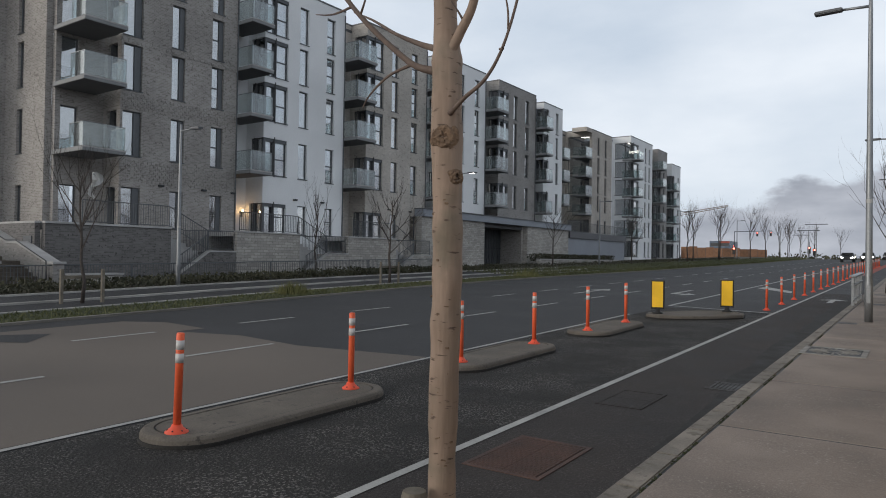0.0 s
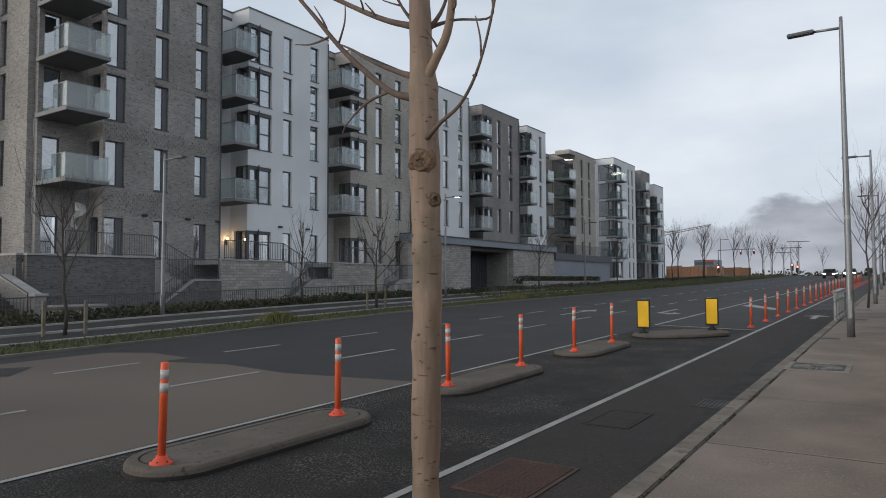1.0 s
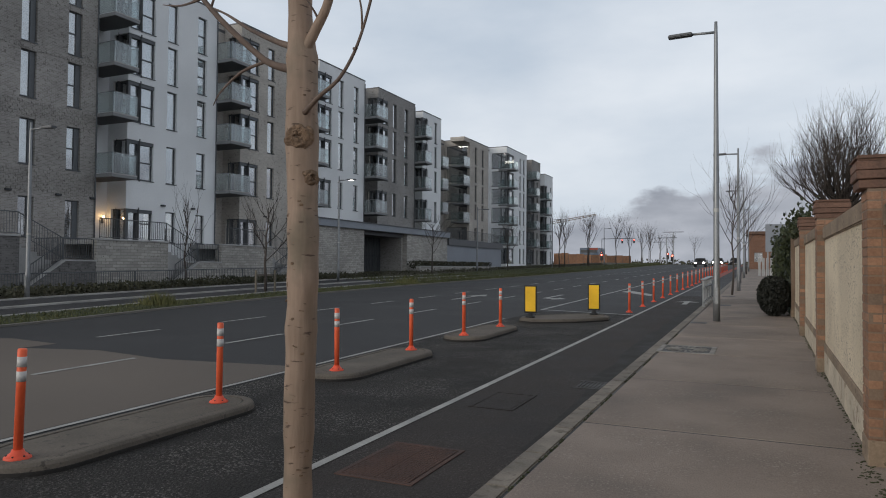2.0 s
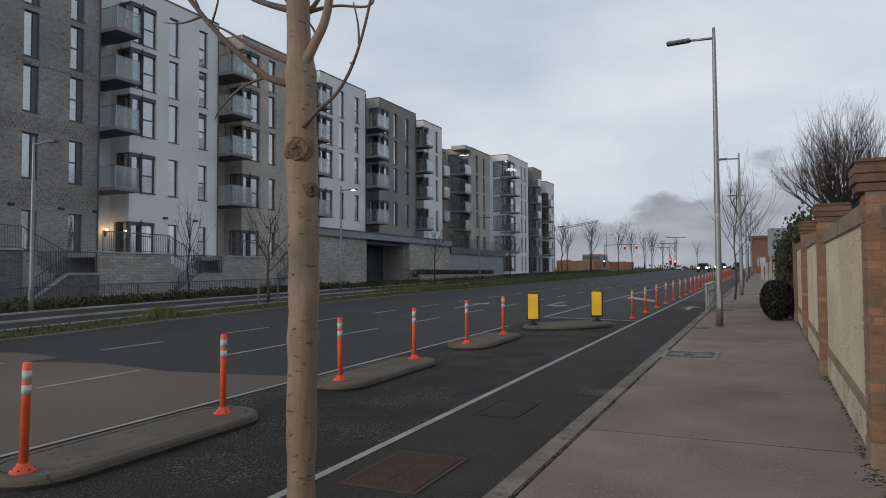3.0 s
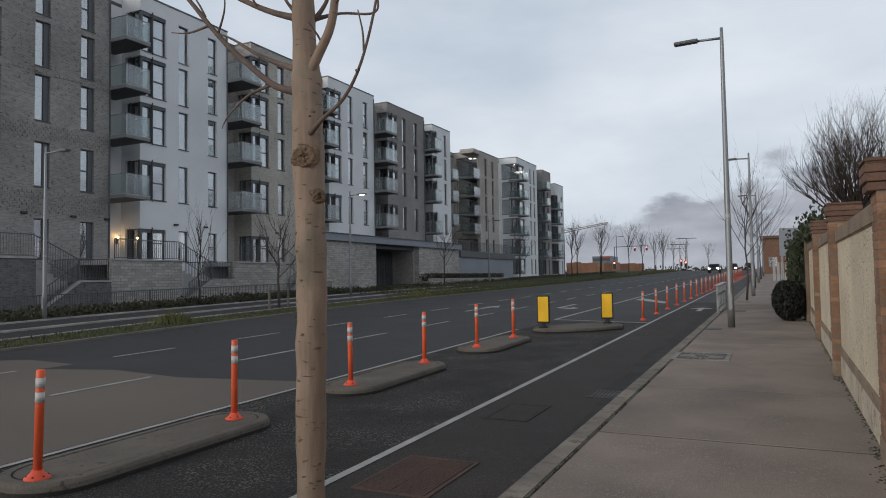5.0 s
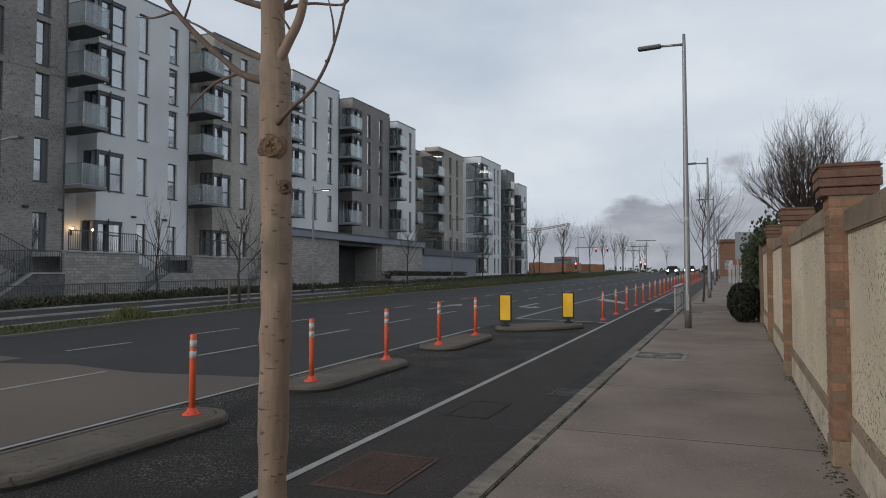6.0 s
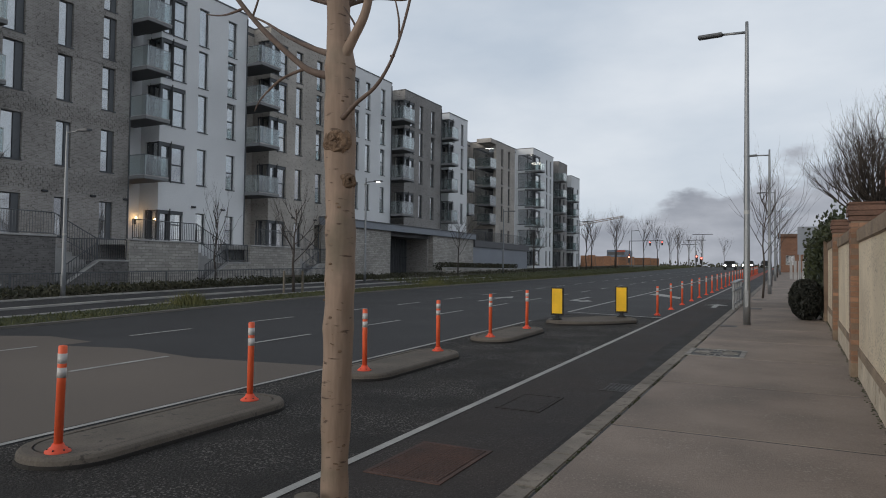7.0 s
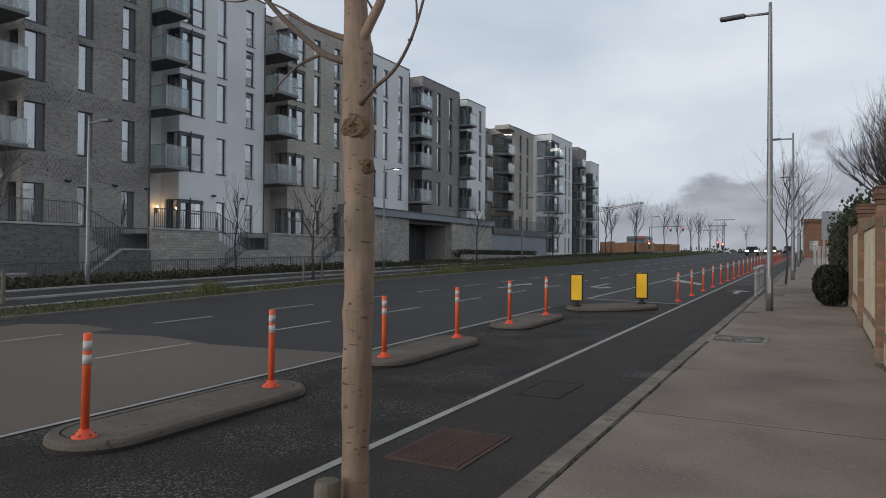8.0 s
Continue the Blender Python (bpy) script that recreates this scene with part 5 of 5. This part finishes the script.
# big many-stemmed leafless tree behind the wall
big = thing("garden_tree", (1.95, 21, .3), "broad leafless garden tree with upright fine branches", "tree")
bm = bmesh.new()
r = random.Random(90)
tube(bm, ((1.95, 21, .2), (1.93, 21, 1.7), (1.95, 21, 3.2)), (.2, .16, .15), 9, .1)
part("trunk", bm, FAR_TWIG, big, smooth=True)
bm = bmesh.new()
for k in range(34):
    a = k * 2.4
    e = radians(12 + 72 * ((k * 7) % 34) / 33)
    sprays(bm, (1.95 + .12 * math.cos(a), 21 + .12 * math.sin(a), 2.95 + .35 * r.random()), (math.cos(a) * math.cos(e), math.sin(a) * math.cos(e), math.sin(e)), 1.12 + .38 * math.sin(e), .04, 3, r, .4, .5, 4)
part("crown", bm, DARK_TWIG, big, "leafless upright twigs")

# ---------------------------------------------------------------- near tree
tree = thing("young_street_tree", (-1.25, 1.7, 0), "young smooth-barked leafless street tree with pruning knots", "tree")
pts, rad = smooth_path(((-1.245, 1.7, -.02), (-1.247, 1.7, .5), (-1.25, 1.7, .95), (-1.247, 1.7, 1.3), (-1.243, 1.7, 1.62), (-1.246, 1.7, 1.93), (-1.252, 1.7, 2.08), (-1.252, 1.7, 2.24), (-1.262, 1.7, 2.4), (-1.268, 1.7, 2.7), (-1.265, 1.71, 3.3), (-1.25, 1.72, 4.2)),
                       (.055, .047, .0425, .0435, .044, .0465, .0475, .0445, .0355, .031, .023, .008), 22)
NODES = ((.62, .02), (.83, .02), (1.17, .03), (1.47, .05), (1.6, .03), (1.75, .03), (2.15, .03), (2.27, .1))
rad = [q * (1 + sum(w * math.exp(-((p.z - z) / .022) ** 2) for z, w in NODES)) for p, q in zip(pts, rad)]
part("trunk", tube(bmesh.new(), pts, rad, 32, .12), BARK, tree, smooth=True)


def limb(points, radii, mat=TWIG):
    p, q = smooth_path(points, radii, 6)
    return part("branch", tube(bmesh.new(), p, q, 9, .12), mat, tree, "leafless purple-brown branch", True)


limb(((-1.26, 1.7, 2.235), (-1.35, 1.69, 2.26), (-1.41, 1.68, 2.3), (-1.54, 1.66, 2.42), (-1.65, 1.64, 2.55), (-1.79, 1.62, 2.73), (-1.9, 1.6, 3.0)), (0.0151, 0.0108, 0.0097, 0.0086, 0.0076, 0.0068, 0.0043))
limb(((-1.28, 1.72, 2.31), (-1.4, 1.76, 2.36), (-1.54, 1.8, 2.43), (-1.67, 1.83, 2.51), (-1.77, 1.84, 2.56)), (0.0130, 0.0086, 0.0065, 0.0043, 0.0022))
limb(((-1.27, 1.7, 2.465), (-1.41, 1.7, 2.52), (-1.59, 1.7, 2.62), (-1.73, 1.7, 2.71), (-1.86, 1.7, 2.86)), (0.0122, 0.0090, 0.0079, 0.0065, 0.0036))
limb(((-1.25, 1.69, 2.27), (-1.2, 1.685, 2.34), (-1.15, 1.68, 2.42), (-1.125, 1.675, 2.55), (-1.1, 1.67, 2.8), (-1.05, 1.66, 3.2)), (0.0187, 0.0148, 0.0130, 0.0115, 0.0086, 0.0036), BARK)
limb(((-1.22, 1.67, 2.1), (-1.14, 1.625, 2.127), (-1.05, 1.6, 2.17), (-.99, 1.6, 2.27), (-.94, 1.6, 2.44), (-.9, 1.6, 2.68)), (0.0090, 0.0058, 0.0048, 0.0043, 0.0036, 0.0022))
limb(((-1.26, 1.73, 2.47), (-1.19, 1.79, 2.5), (-1.07, 1.8, 2.485), (-1.06, 1.8, 2.56), (-1.05, 1.8, 2.75)), (0.0086, 0.0040, 0.0036, 0.0032, 0.0014))
limb(((-1.38, 1.69, 2.275), (-1.46, 1.67, 2.245), (-1.53, 1.66, 2.19), (-1.56, 1.66, 2.15)), (0.0058, 0.0043, 0.0029, 0.0014))
limb(((-1.6, 1.65, 2.49), (-1.68, 1.64, 2.475), (-1.75, 1.63, 2.485)), (0.0050, 0.0029, 0.0014))
limb(((-1.57, 1.655, 2.46), (-1.53, 1.64, 2.52), (-1.52, 1.63, 2.58)), (0.0043, 0.0029, 0.0014))
limb(((-1.275, 1.69, 2.47), (-1.31, 1.66, 2.53), (-1.36, 1.62, 2.66), (-1.4, 1.6, 2.8)), (0.0065, 0.0043, 0.0032, 0.0022))
limb(((-1.245, 1.71, 2.45), (-1.2, 1.73, 2.52), (-1.16, 1.75, 2.66)), (0.0094, 0.0058, 0.0029))
for p, q, r0 in (((-1.5, 1.7, 2.565), (-1.49, 1.66, 2.61), .004), ((-1.44, 1.7, 2.53), (-1.46, 1.66, 2.575), .004), ((-1.62, 1.65, 2.52), (-1.66, 1.63, 2.6), .004),
                 ((-1.135, 1.68, 2.48), (-1.1, 1.65, 2.5), .005), ((-1.18, 1.685, 2.36), (-1.21, 1.65, 2.43), .004), ((-1.01, 1.6, 2.24), (-.985, 1.57, 2.235), .004),
                 ((-.985, 1.6, 2.29), (-.99, 1.58, 2.4), .0035), ((-1.72, 1.63, 2.64), (-1.7, 1.6, 2.72), .004), ((-1.31, 1.66, 2.53), (-1.37, 1.64, 2.555), .0035)):
    m_ = Vector(p).lerp(Vector(q), .5) + Vector((.006, 0, -.004))
    limb((p, m_, q), (r0, r0 * .8, r0 * .45))


def knot(c, s, seed, flat=.55):
    """A healed pruning wound: a wrinkled burl with rolled lips round a sunken core."""
    bm = bmesh.new()
    d = Vector(c) - Vector((-1.247, 1.7, c[2]))
    d.normalize()
    u, v = Vector((0, 0, 1)).cross(d).normalized(), Vector((0, 0, 1))
    n1, n2 = 40, 22
    rings = []
    for j in range(n2):
        f = j / (n2 - 1) * 1.5
        ring = []
        for i in range(n1):
            a = 2 * math.pi * i / n1
            o = u * math.cos(a) + v * math.sin(a)
            w = noise.noise(o * 1.7 + Vector((seed, f * 2, 0)))
            rr = math.sin(min(f, math.pi / 2)) * s * (1 + .22 * w)
            hgt = math.cos(min(f, math.pi / 2))
            dip = -.42 * math.exp(-((f + .12 * w) / .3) ** 2)
            wrinkle = .13 * math.sin(10 * f + 3.5 * w + 1.2 * math.sin(a + seed)) + .1 * noise.noise(o * 5 + Vector((f * 6, 0, seed)))
            ring.append(bm.verts.new(Vector(c) - d * s * .25 + o * rr + d * s * flat * (hgt + dip + wrinkle * (1 - f / 1.7))))
        rings.append(ring)
    for p, q in zip(rings, rings[1:]):
        for i in range(n1):
            bm.faces.new((p[i], p[(i + 1) % n1], q[(i + 1) % n1], q[i]))
    return part("knot", bm, KNOT, tree, "dark healed pruning knot", True)


knot((-1.234, 1.661, 2.03), .043, 1, .62)
knot((-1.209, 1.686, 1.912), .028, 2, .95)
knot((-1.24, 1.661, 1.6), .027, 3, .4)
for k, (a, z) in enumerate(((1.0, 1.83), (2.2, 1.8), (.3, 1.7), (1.6, 1.66), (2.6, 1.45), (.8, 1.4), (1.9, 1.2), (.4, 1.12), (1.4, 1.72), (2.9, 1.87), (.9, 2.15), (1.5, 1.5))):
    x, y = -1.247 + .0445 * math.cos(-a), 1.7 + .0445 * math.sin(-a)
    m = Matrix.Translation((x, y, z)) @ Matrix.Rotation(-a, 4, "Z")
    part("bud_scar", rounded(boxes((-.003, .0012, -.006, .006, -.003, .004, m)), .002), KNOT, tree)
rs_ = random.Random(23)
for k in range(30):
    a, z = rs_.uniform(.1, 3.0), rs_.uniform(.55, 2.25)
    x, y = -1.247 + .0448 * math.cos(-a), 1.7 + .0448 * math.sin(-a)
    w, h = rs_.uniform(.002, .009), rs_.uniform(.0008, .0024)
    m = Matrix.Translation((x, y, z)) @ Matrix.Rotation(-a, 4, "Z") @ Matrix.Rotation(rs_.uniform(-.4, .4), 4, "X")
    part("bark_crack", rounded(boxes((-.004, .0007, -w, w, -h, h, m)), .0006), KNOT, tree)
stake = thing("tree_stake", (-1.275, 1.6, 0), "weathered round timber stake beside the young tree", "stake")
part("pole", lathe(bmesh.new(), ((.04, -.02), (.04, .965), (.034, .985), (.0, .987)), 14, (-1.278, 1.6, 0)), TIMBER, stake, smooth=False)

# ---------------------------------------------------------------- boundary wall on the footpath's side
wall = thing("wall_east", (.9, 11, 0), "cream pebble-dashed boundary wall with red brick piers", "wall", kind="structure")
PIERS = (-3.3, 1.55, 6.4, 11.2, 16.1, 20.9)
for a, b in zip(PIERS, PIERS[1:]):
    y0, y1 = a + .345, b - .005
    back = .08 if b < 7 else 0.0
    z0, zt = zp(y0), zp((y0 + y1) / 2) + 2.02
    bm = bmesh.new()
    for v in add_box(bm, .8 + back, 1.02 + back, y0, y1, -.3, zt):
        pass
    part("dash_panel", bm, DASH, wall)
    bm = bmesh.new()
    for v in add_box(bm, .785 + back, 1.035 + back, y0, y1, -.3, .3):
        v.co.z += zp(v.co.y) if v.co.z > 0 else 0
    part("plinth", bm, WALL_FOOT, wall, "stained cream rendered foot")
    bm = bmesh.new()
    for v in add_box(bm, .78 + back, 1.04 + back, y0, y1, .302, .42):
        v.co.z += zp(v.co.y)
    part("plinth_band", rounded(bm, .008), PLINTH, wall, "weathered brown band")
    part("coping", rounded(boxes((.772 + back, 1.048 + back, y0, y1, zt - .1, zt + .09)), .014, 2), PLINTH, wall, "weathered dark brown coping")
    part("edge_band", boxes((.788 + back, 1.03 + back, y0, y0 + .07, zp(y1) + .43, zt - .102)), PLINTH, wall)
brick_mesh = {}


def brick(w, d, h):
    k = (round(w, 3), round(d, 3), round(h, 3))
    if k not in brick_mesh:
        brick_mesh[k] = mesh_of("brick", rounded(boxes((-w / 2, w / 2, -d / 2, d / 2, 0, h)), .004), RED_BRICK)
    return brick_mesh[k]


def lay(me, x, y, z, parent, mat_name="brick"):
    ob = new(mat_name, me)
    ob.parent = parent
    ob.matrix_parent_inverse = place_of(parent).inverted()
    ob.matrix_basis = pose(x + random.uniform(-.002, .002), y + random.uniform(-.002, .002), z, 0, 0, random.uniform(-.5, .5))


for k, y in enumerate(PIERS[1:]):
    z0 = zp(y)
    pier = thing("brick_pier", (.9, y + .17, z0), "red-brown brick wall pier with a corbelled dark cap", "wall pier", "brick wall piers")
    dx = .045 if k == 1 else 0.0
    part("core", boxes((.705 + dx, 1.095 + dx, y + .005, y + .335, z0 - .1, z0 + 2.194)), MORTAR, pier)
    part("foot", rounded(boxes((.692 + dx, 1.108 + dx, y - .01, y + .35, z0 - .1, z0 + .2)), .01), PLINTH, pier, "weathered rendered foot")
    if k < 4:
        n = 29
        for c in range(n):
            z = z0 + .003 + c * .075
            if c % 2:
                for yy in (y + .085, y + .255):
                    lay(brick(.1, .16, .065), .75 + dx, yy, z, pier)
                lay(brick(.19, .1, .065), .9 + dx, y + .05, z, pier)
                lay(brick(.1, .1, .065), 1.05 + dx, y + .05, z, pier)
            else:
                lay(brick(.1, .215, .065), .75 + dx, y + .11, z, pier)
                lay(brick(.1, .1, .065), .75 + dx, y + .28, z, pier)
                lay(brick(.14, .1, .065), .88 + dx, y + .05, z, pier)
                lay(brick(.14, .1, .065), 1.03 + dx, y + .05, z, pier)
    for c, (e, zz) in enumerate(((.012, 2.195), (.03, 2.268), (.03, 2.341))):
        part("cap_course", rounded(boxes((.7 - e, 1.1 + e, y - e, y + .34 + e, z0 + zz, z0 + zz + .068)), .006), BRICK_CAP, pier)
    part("cap_top", rounded(boxes((.664, 1.136, y - .036, y + .376, z0 + 2.412, z0 + 2.46)), .02, 2), BRICK_CAP, pier)

# hedge beyond the wall, spilling over, and a round shrub
def ivy_spot(r):
    y = r.uniform(21.3, 31)
    x = .45 + .3 * noise.noise((y * .6, 3, 1)) + abs(r.gauss(0, .5))
    return x, y, zp(y) + r.random() * (2.3 + .6 * noise.noise((y * .5, 7, 2)))


tagged(part("evergreen_hedge", leaf_cloud(bmesh.new(), 9000, ivy_spot, .07, 61), IVY), "tall dark evergreen hedge beyond the wall", "hedge", kind="stuff")


def ivy_top(r):
    y = r.uniform(16.5, 22)
    return 1.0 + r.gauss(0, .22), y, zp(y) + 2.15 + abs(r.gauss(0, .28)) * min(1, (y - 16) / 3)


tagged(part("overhanging_ivy", leaf_cloud(bmesh.new(), 2600, ivy_top, .06, 62), IVY), "dark ivy spilling over the wall top", "ivy", kind="stuff")


def shrub_spot(r):
    v = Vector((r.gauss(0, 1), r.gauss(0, 1), r.gauss(0, 1))).normalized() * (.8 + .2 * r.random())
    return .28 + v.x * .42 * (1 + .1 * v.z), 21.1 + v.y * .45, max(zp(21) + .02, zp(21) + .55 + v.z * .56)


tagged(part("round_shrub", leaf_cloud(bmesh.new(), 5200, shrub_spot, .05, 63), SHRUB), "round dark shrub against the wall end", "shrub")

# ---------------------------------------------------------------- distance
def house(x, y, z, w, d, h, label):
    t = thing("house", (x, y, z), label, "house")
    holes = [(x - w / 2 + .6 + 1.9 * i, x - w / 2 + 1.6 + 1.9 * i, z + zz, z + zz + 1.2) for i in range(int(w / 2)) for zz in (.9, 3.4) if zz + 1.3 < h]
    part("front_wall", panel(bmesh.new(), "y", y, y + .3, x - w / 2, x + w / 2, z - .5, z + h, holes), HOUSE_BRICK, t)
    part("side_wall", boxes((x - w / 2, x - w / 2 + .3, y + .301, y + d, z - .5, z + h)), HOUSE_BRICK, t)
    part("roof", boxes((x - w / 2 - .3, x + w / 2 + .3, y - .3, y + d, z + h, z + h + .35)), ROOF_TILE, t)
    for a, b, c, e in holes:
        f = part("window", boxes((a, a + .07, y + .1, y + .16, c, e), (b - .07, b, y + .1, y + .16, c, e), (a + .07, b - .07, y + .1, y + .16, e - .07, e), (a + .07, b - .07, y + .1, y + .16, c, c + .07)), COPING, t)
        part("pane", boxes((a + .07, b - .07, y + .13, y + .14, c + .07, e - .07)), PANE, f)
        # dark sheet in place of a shaded room
        part("dim_room", boxes((a, b, y + .8, y + .85, c, e)), INSIDE_SHADE, f)


HOARD = surface("orange_brown_boards", (0.13, 0.068, 0.04), (0.22, 0.115, 0.068), 2, 0.5, 0.85, vary=0.3)
OFFICE = surface("blue_office_glazing", (0.055, 0.085, 0.13), (0.085, 0.12, 0.17), 1, 0.2, 0.3, bumps=0)
HOUSE_BRICK = brickwork("orange_brick", (0.25, 0.12, 0.075), (0.33, 0.165, 0.105), (0.27, 0.2, 0.16))
house(5.0, 95, zp(95), 13, 9, 4.4, "orange brick low building far along the footpath")
hd = thing("site_hoarding", (-45, 200, 2.3), "long orange-brown site hoarding far beyond the junction", "hoarding")
rh = random.Random(8)
for i in range(10):
    x = -56.5 + 2.26 * i
    part("board", boxes((x, x + 2.2, 200, 200.08, 2.2, 6.0 - .09 * i + rh.uniform(-.15, .15))), HOARD, hd)
    part("post", boxes((x + 2.2, x + 2.26, 199.95, 200.1, 2.2, 5.9 - .09 * i)), DARK_METAL, hd)
cb = thing("site_cabin", (-59, 198, 2.3), "pale grey flat-roofed site cabin beside the hoarding", "cabin")
part("body", rounded(boxes((-62, -57.2, 196, 199, 2.2, 5.4)), .05), COPING, cb)
part("window", boxes((-61, -59.6, 195.95, 195.99, 3.6, 4.6)), WIN_FRAME, cb)
sgn = thing("road_sign", (.85, 44, zp(44)), "back of a large plain grey sign panel", "sign")
part("panel", rounded(boxes((.18, 1.5, 44, 44.04, zp(44) + 1.9, zp(44) + 3.5)), .01), PANEL, sgn)
for x in (.3, 1.35):
    part("post", boxes((x - .04, x + .04, 44.045, 44.12, zp(44) - .02, zp(44) + 3.4)), GALV, sgn)
fr = thing("white_fence", (.8, 62, zp(62)), "white paling fence far along the footpath", "fence")
for k in range(8):
    part("pale", boxes((-.3 + .3 * k, -.1 + .3 * k, 62, 62.05, zp(62) - .02, zp(62) + 1.5)), COPING, fr)


def signal(x, y, h, reach, label, s=1.0):
    z = zp(y)
    t = thing("traffic_signal", (x, y, z), label, "traffic light", "traffic lights")
    part("pole", lathe(bmesh.new(), ((.09, -.35), (.07, h)), 10, (x, y, z)), DARK_METAL, t)
    ends = [(x, h * .72 if not reach else h * .5)]
    if reach:
        part("arm", tube(bmesh.new(), ((x, y, z + h), (x + reach, y, z + h + .1)), (.07, .05), 8), DARK_METAL, t)
        ends += [(x + reach * .62, h - .15), (x + reach * .97, h - .1)]
    for ex, eh in ends:
        hd = part("head", rounded(boxes((ex - .2 * s, ex + .2 * s, y - .25, y - .1, z + eh - .95 * s, z + eh)), .03), BLACK, t)
        part("red_lamp", lathe(bmesh.new(), ((.11 * s, 0), (.11 * s, .02)), 12), LIT_RED, hd, "glowing red lamp").matrix_basis = pose(0, 0, 0)
        hd.children[-1].matrix_parent_inverse = place_of(hd).inverted() @ pose(ex, y - .26, z + eh - .18 * s, 90)


signal(-34.8, 165, 6.0, 7.8, "tall mast-arm traffic signal showing red far ahead", 1.0)
signal(-34.4, 163, 3.4, 0, "traffic signal on a post showing red far ahead", 1.7)
signal(-20.9, 175, 4.0, 0, "traffic signal on a post showing red far ahead", 1.7)
signal(-19.9, 176, 3.4, 0, "traffic signal on a post showing red far ahead", 1.7)
for x, y, h in ((-16.7, 150, 6.6), (-18.1, 150, 5.4), (-24.5, 190, 6)):
    t = thing("street_lamp", (x, y, zp(y)), "tall double-armed street lamp far ahead", "street lamp", "street lamps")
    part("pole", lathe(bmesh.new(), ((.1, 0), (.07, h)), 8, (x, y, zp(y))), GALV, t)
    part("crossarm", boxes((x - 2, x + 2, y - .06, y + .06, zp(y) + h, zp(y) + h + .12)), DARK_METAL, t)

crane = thing("tower_crane", (-125, 420, 4), "far yellow tower crane with a raised jib", "crane")
bm = bmesh.new()
tube(bm, ((-122, 420, 2), (-122, 420, 30)), (.7, .7), 5)
part("mast", bm, CAP, crane)
bm = bmesh.new()
a, b = Vector((-140, 420, 26)), Vector((-92, 420, 34))
for o in ((0, 0, 0), (0, 0, 1.8)):
    tube(bm, (a + Vector(o), b + Vector(o) * .4), (.22, .18), 4)
for i in range(22):
    p, q = a.lerp(b, i / 22), a.lerp(b, (i + .5) / 22)
    tube(bm, (p, q + Vector((0, 0, 1.6 - 1.1 * i / 22))), (.1, .1), 3)
part("jib", bm, PLINTH, crane)


def tree_line(r):
    x = r.uniform(-140, 60)
    y = 270 + r.uniform(0, 25)
    return x, y, 2.4 + abs(r.gauss(0, 1)) * (1.1 + 1.2 * noise.noise((x * .06, 1, 4)))


tagged(part("far_tree_line", leaf_cloud(bmesh.new(), 5000, tree_line, .6, 77), HEDGE), "low dark line of far trees at the horizon", "trees", kind="stuff")
t = thing("office_building", (-66, 300, 4), "far blue-grey glazed office building", "building")
part("wall", boxes((-73, -65, 300, 315, 2.2, 10.5)), OFFICE, t)
for k in range(3):
    part("window_band", boxes((-72.6, -65.4, 299.9, 299.99, 4.2 + 2.1 * k, 5.4 + 2.1 * k)), DARK_METAL, t)


part("red_band", boxes((-69, -65, 299.85, 299.98, 9.6, 10.4)), RED_TARMAC, t, "dull red fascia band")


def car(x, y, label, lights):
    z = zr(y)
    t = thing("car", (x, y, z), label, "car", "cars far ahead")
    bm = bmesh.new()
    prof = ((-2.1, .35), (-2.1, .75), (-1.9, .9), (-1.1, 1.0), (-.5, 1.42), (.9, 1.45), (1.7, 1.0), (2.1, .9), (2.1, .35))
    L_, R_ = [[bm.verts.new((x + s * (.86 if h < 1.1 else .68), y + a, z + h)) for a, h in prof] for s in (-1, 1)]
    for k in range(len(prof)):
        j = (k + 1) % len(prof)
        bm.faces.new((L_[k], L_[j], R_[j], R_[k]))
    bm.faces.new(L_)
    bm.faces.new(R_[::-1])
    part("body", bm, CARPAINT, t)
    for sx in (-1, 1):
        for sy in (-1.35, 1.3):
            w = part("wheel", lathe(bmesh.new(), ((.32, -.1), (.32, .1)), 14), BLACK, t)
            w.matrix_parent_inverse = place_of(t).inverted() @ pose(x + sx * .78, y + sy, z + .32, 0, 90)
        part("headlight", rounded(boxes((x + sx * .62 - .16, x + sx * .62 + .16, y - 2.14, y - 2.08, z + .6, z + .76)), .02), LIT_HEAD if lights else TAPE, t, "headlight")
    bm = boxes((x - .62, x + .62, y - 1.05, y - .5, z + 1.03, z + 1.3))
    part("windscreen", bm, BLACK, t)


car(-9.0, 118, "dark car with lit headlights coming down the road", True)
car(-6.7, 124, "dark car with lit headlights behind another", True)
car(-4.9, 150, "dark car waiting far up the road", False)
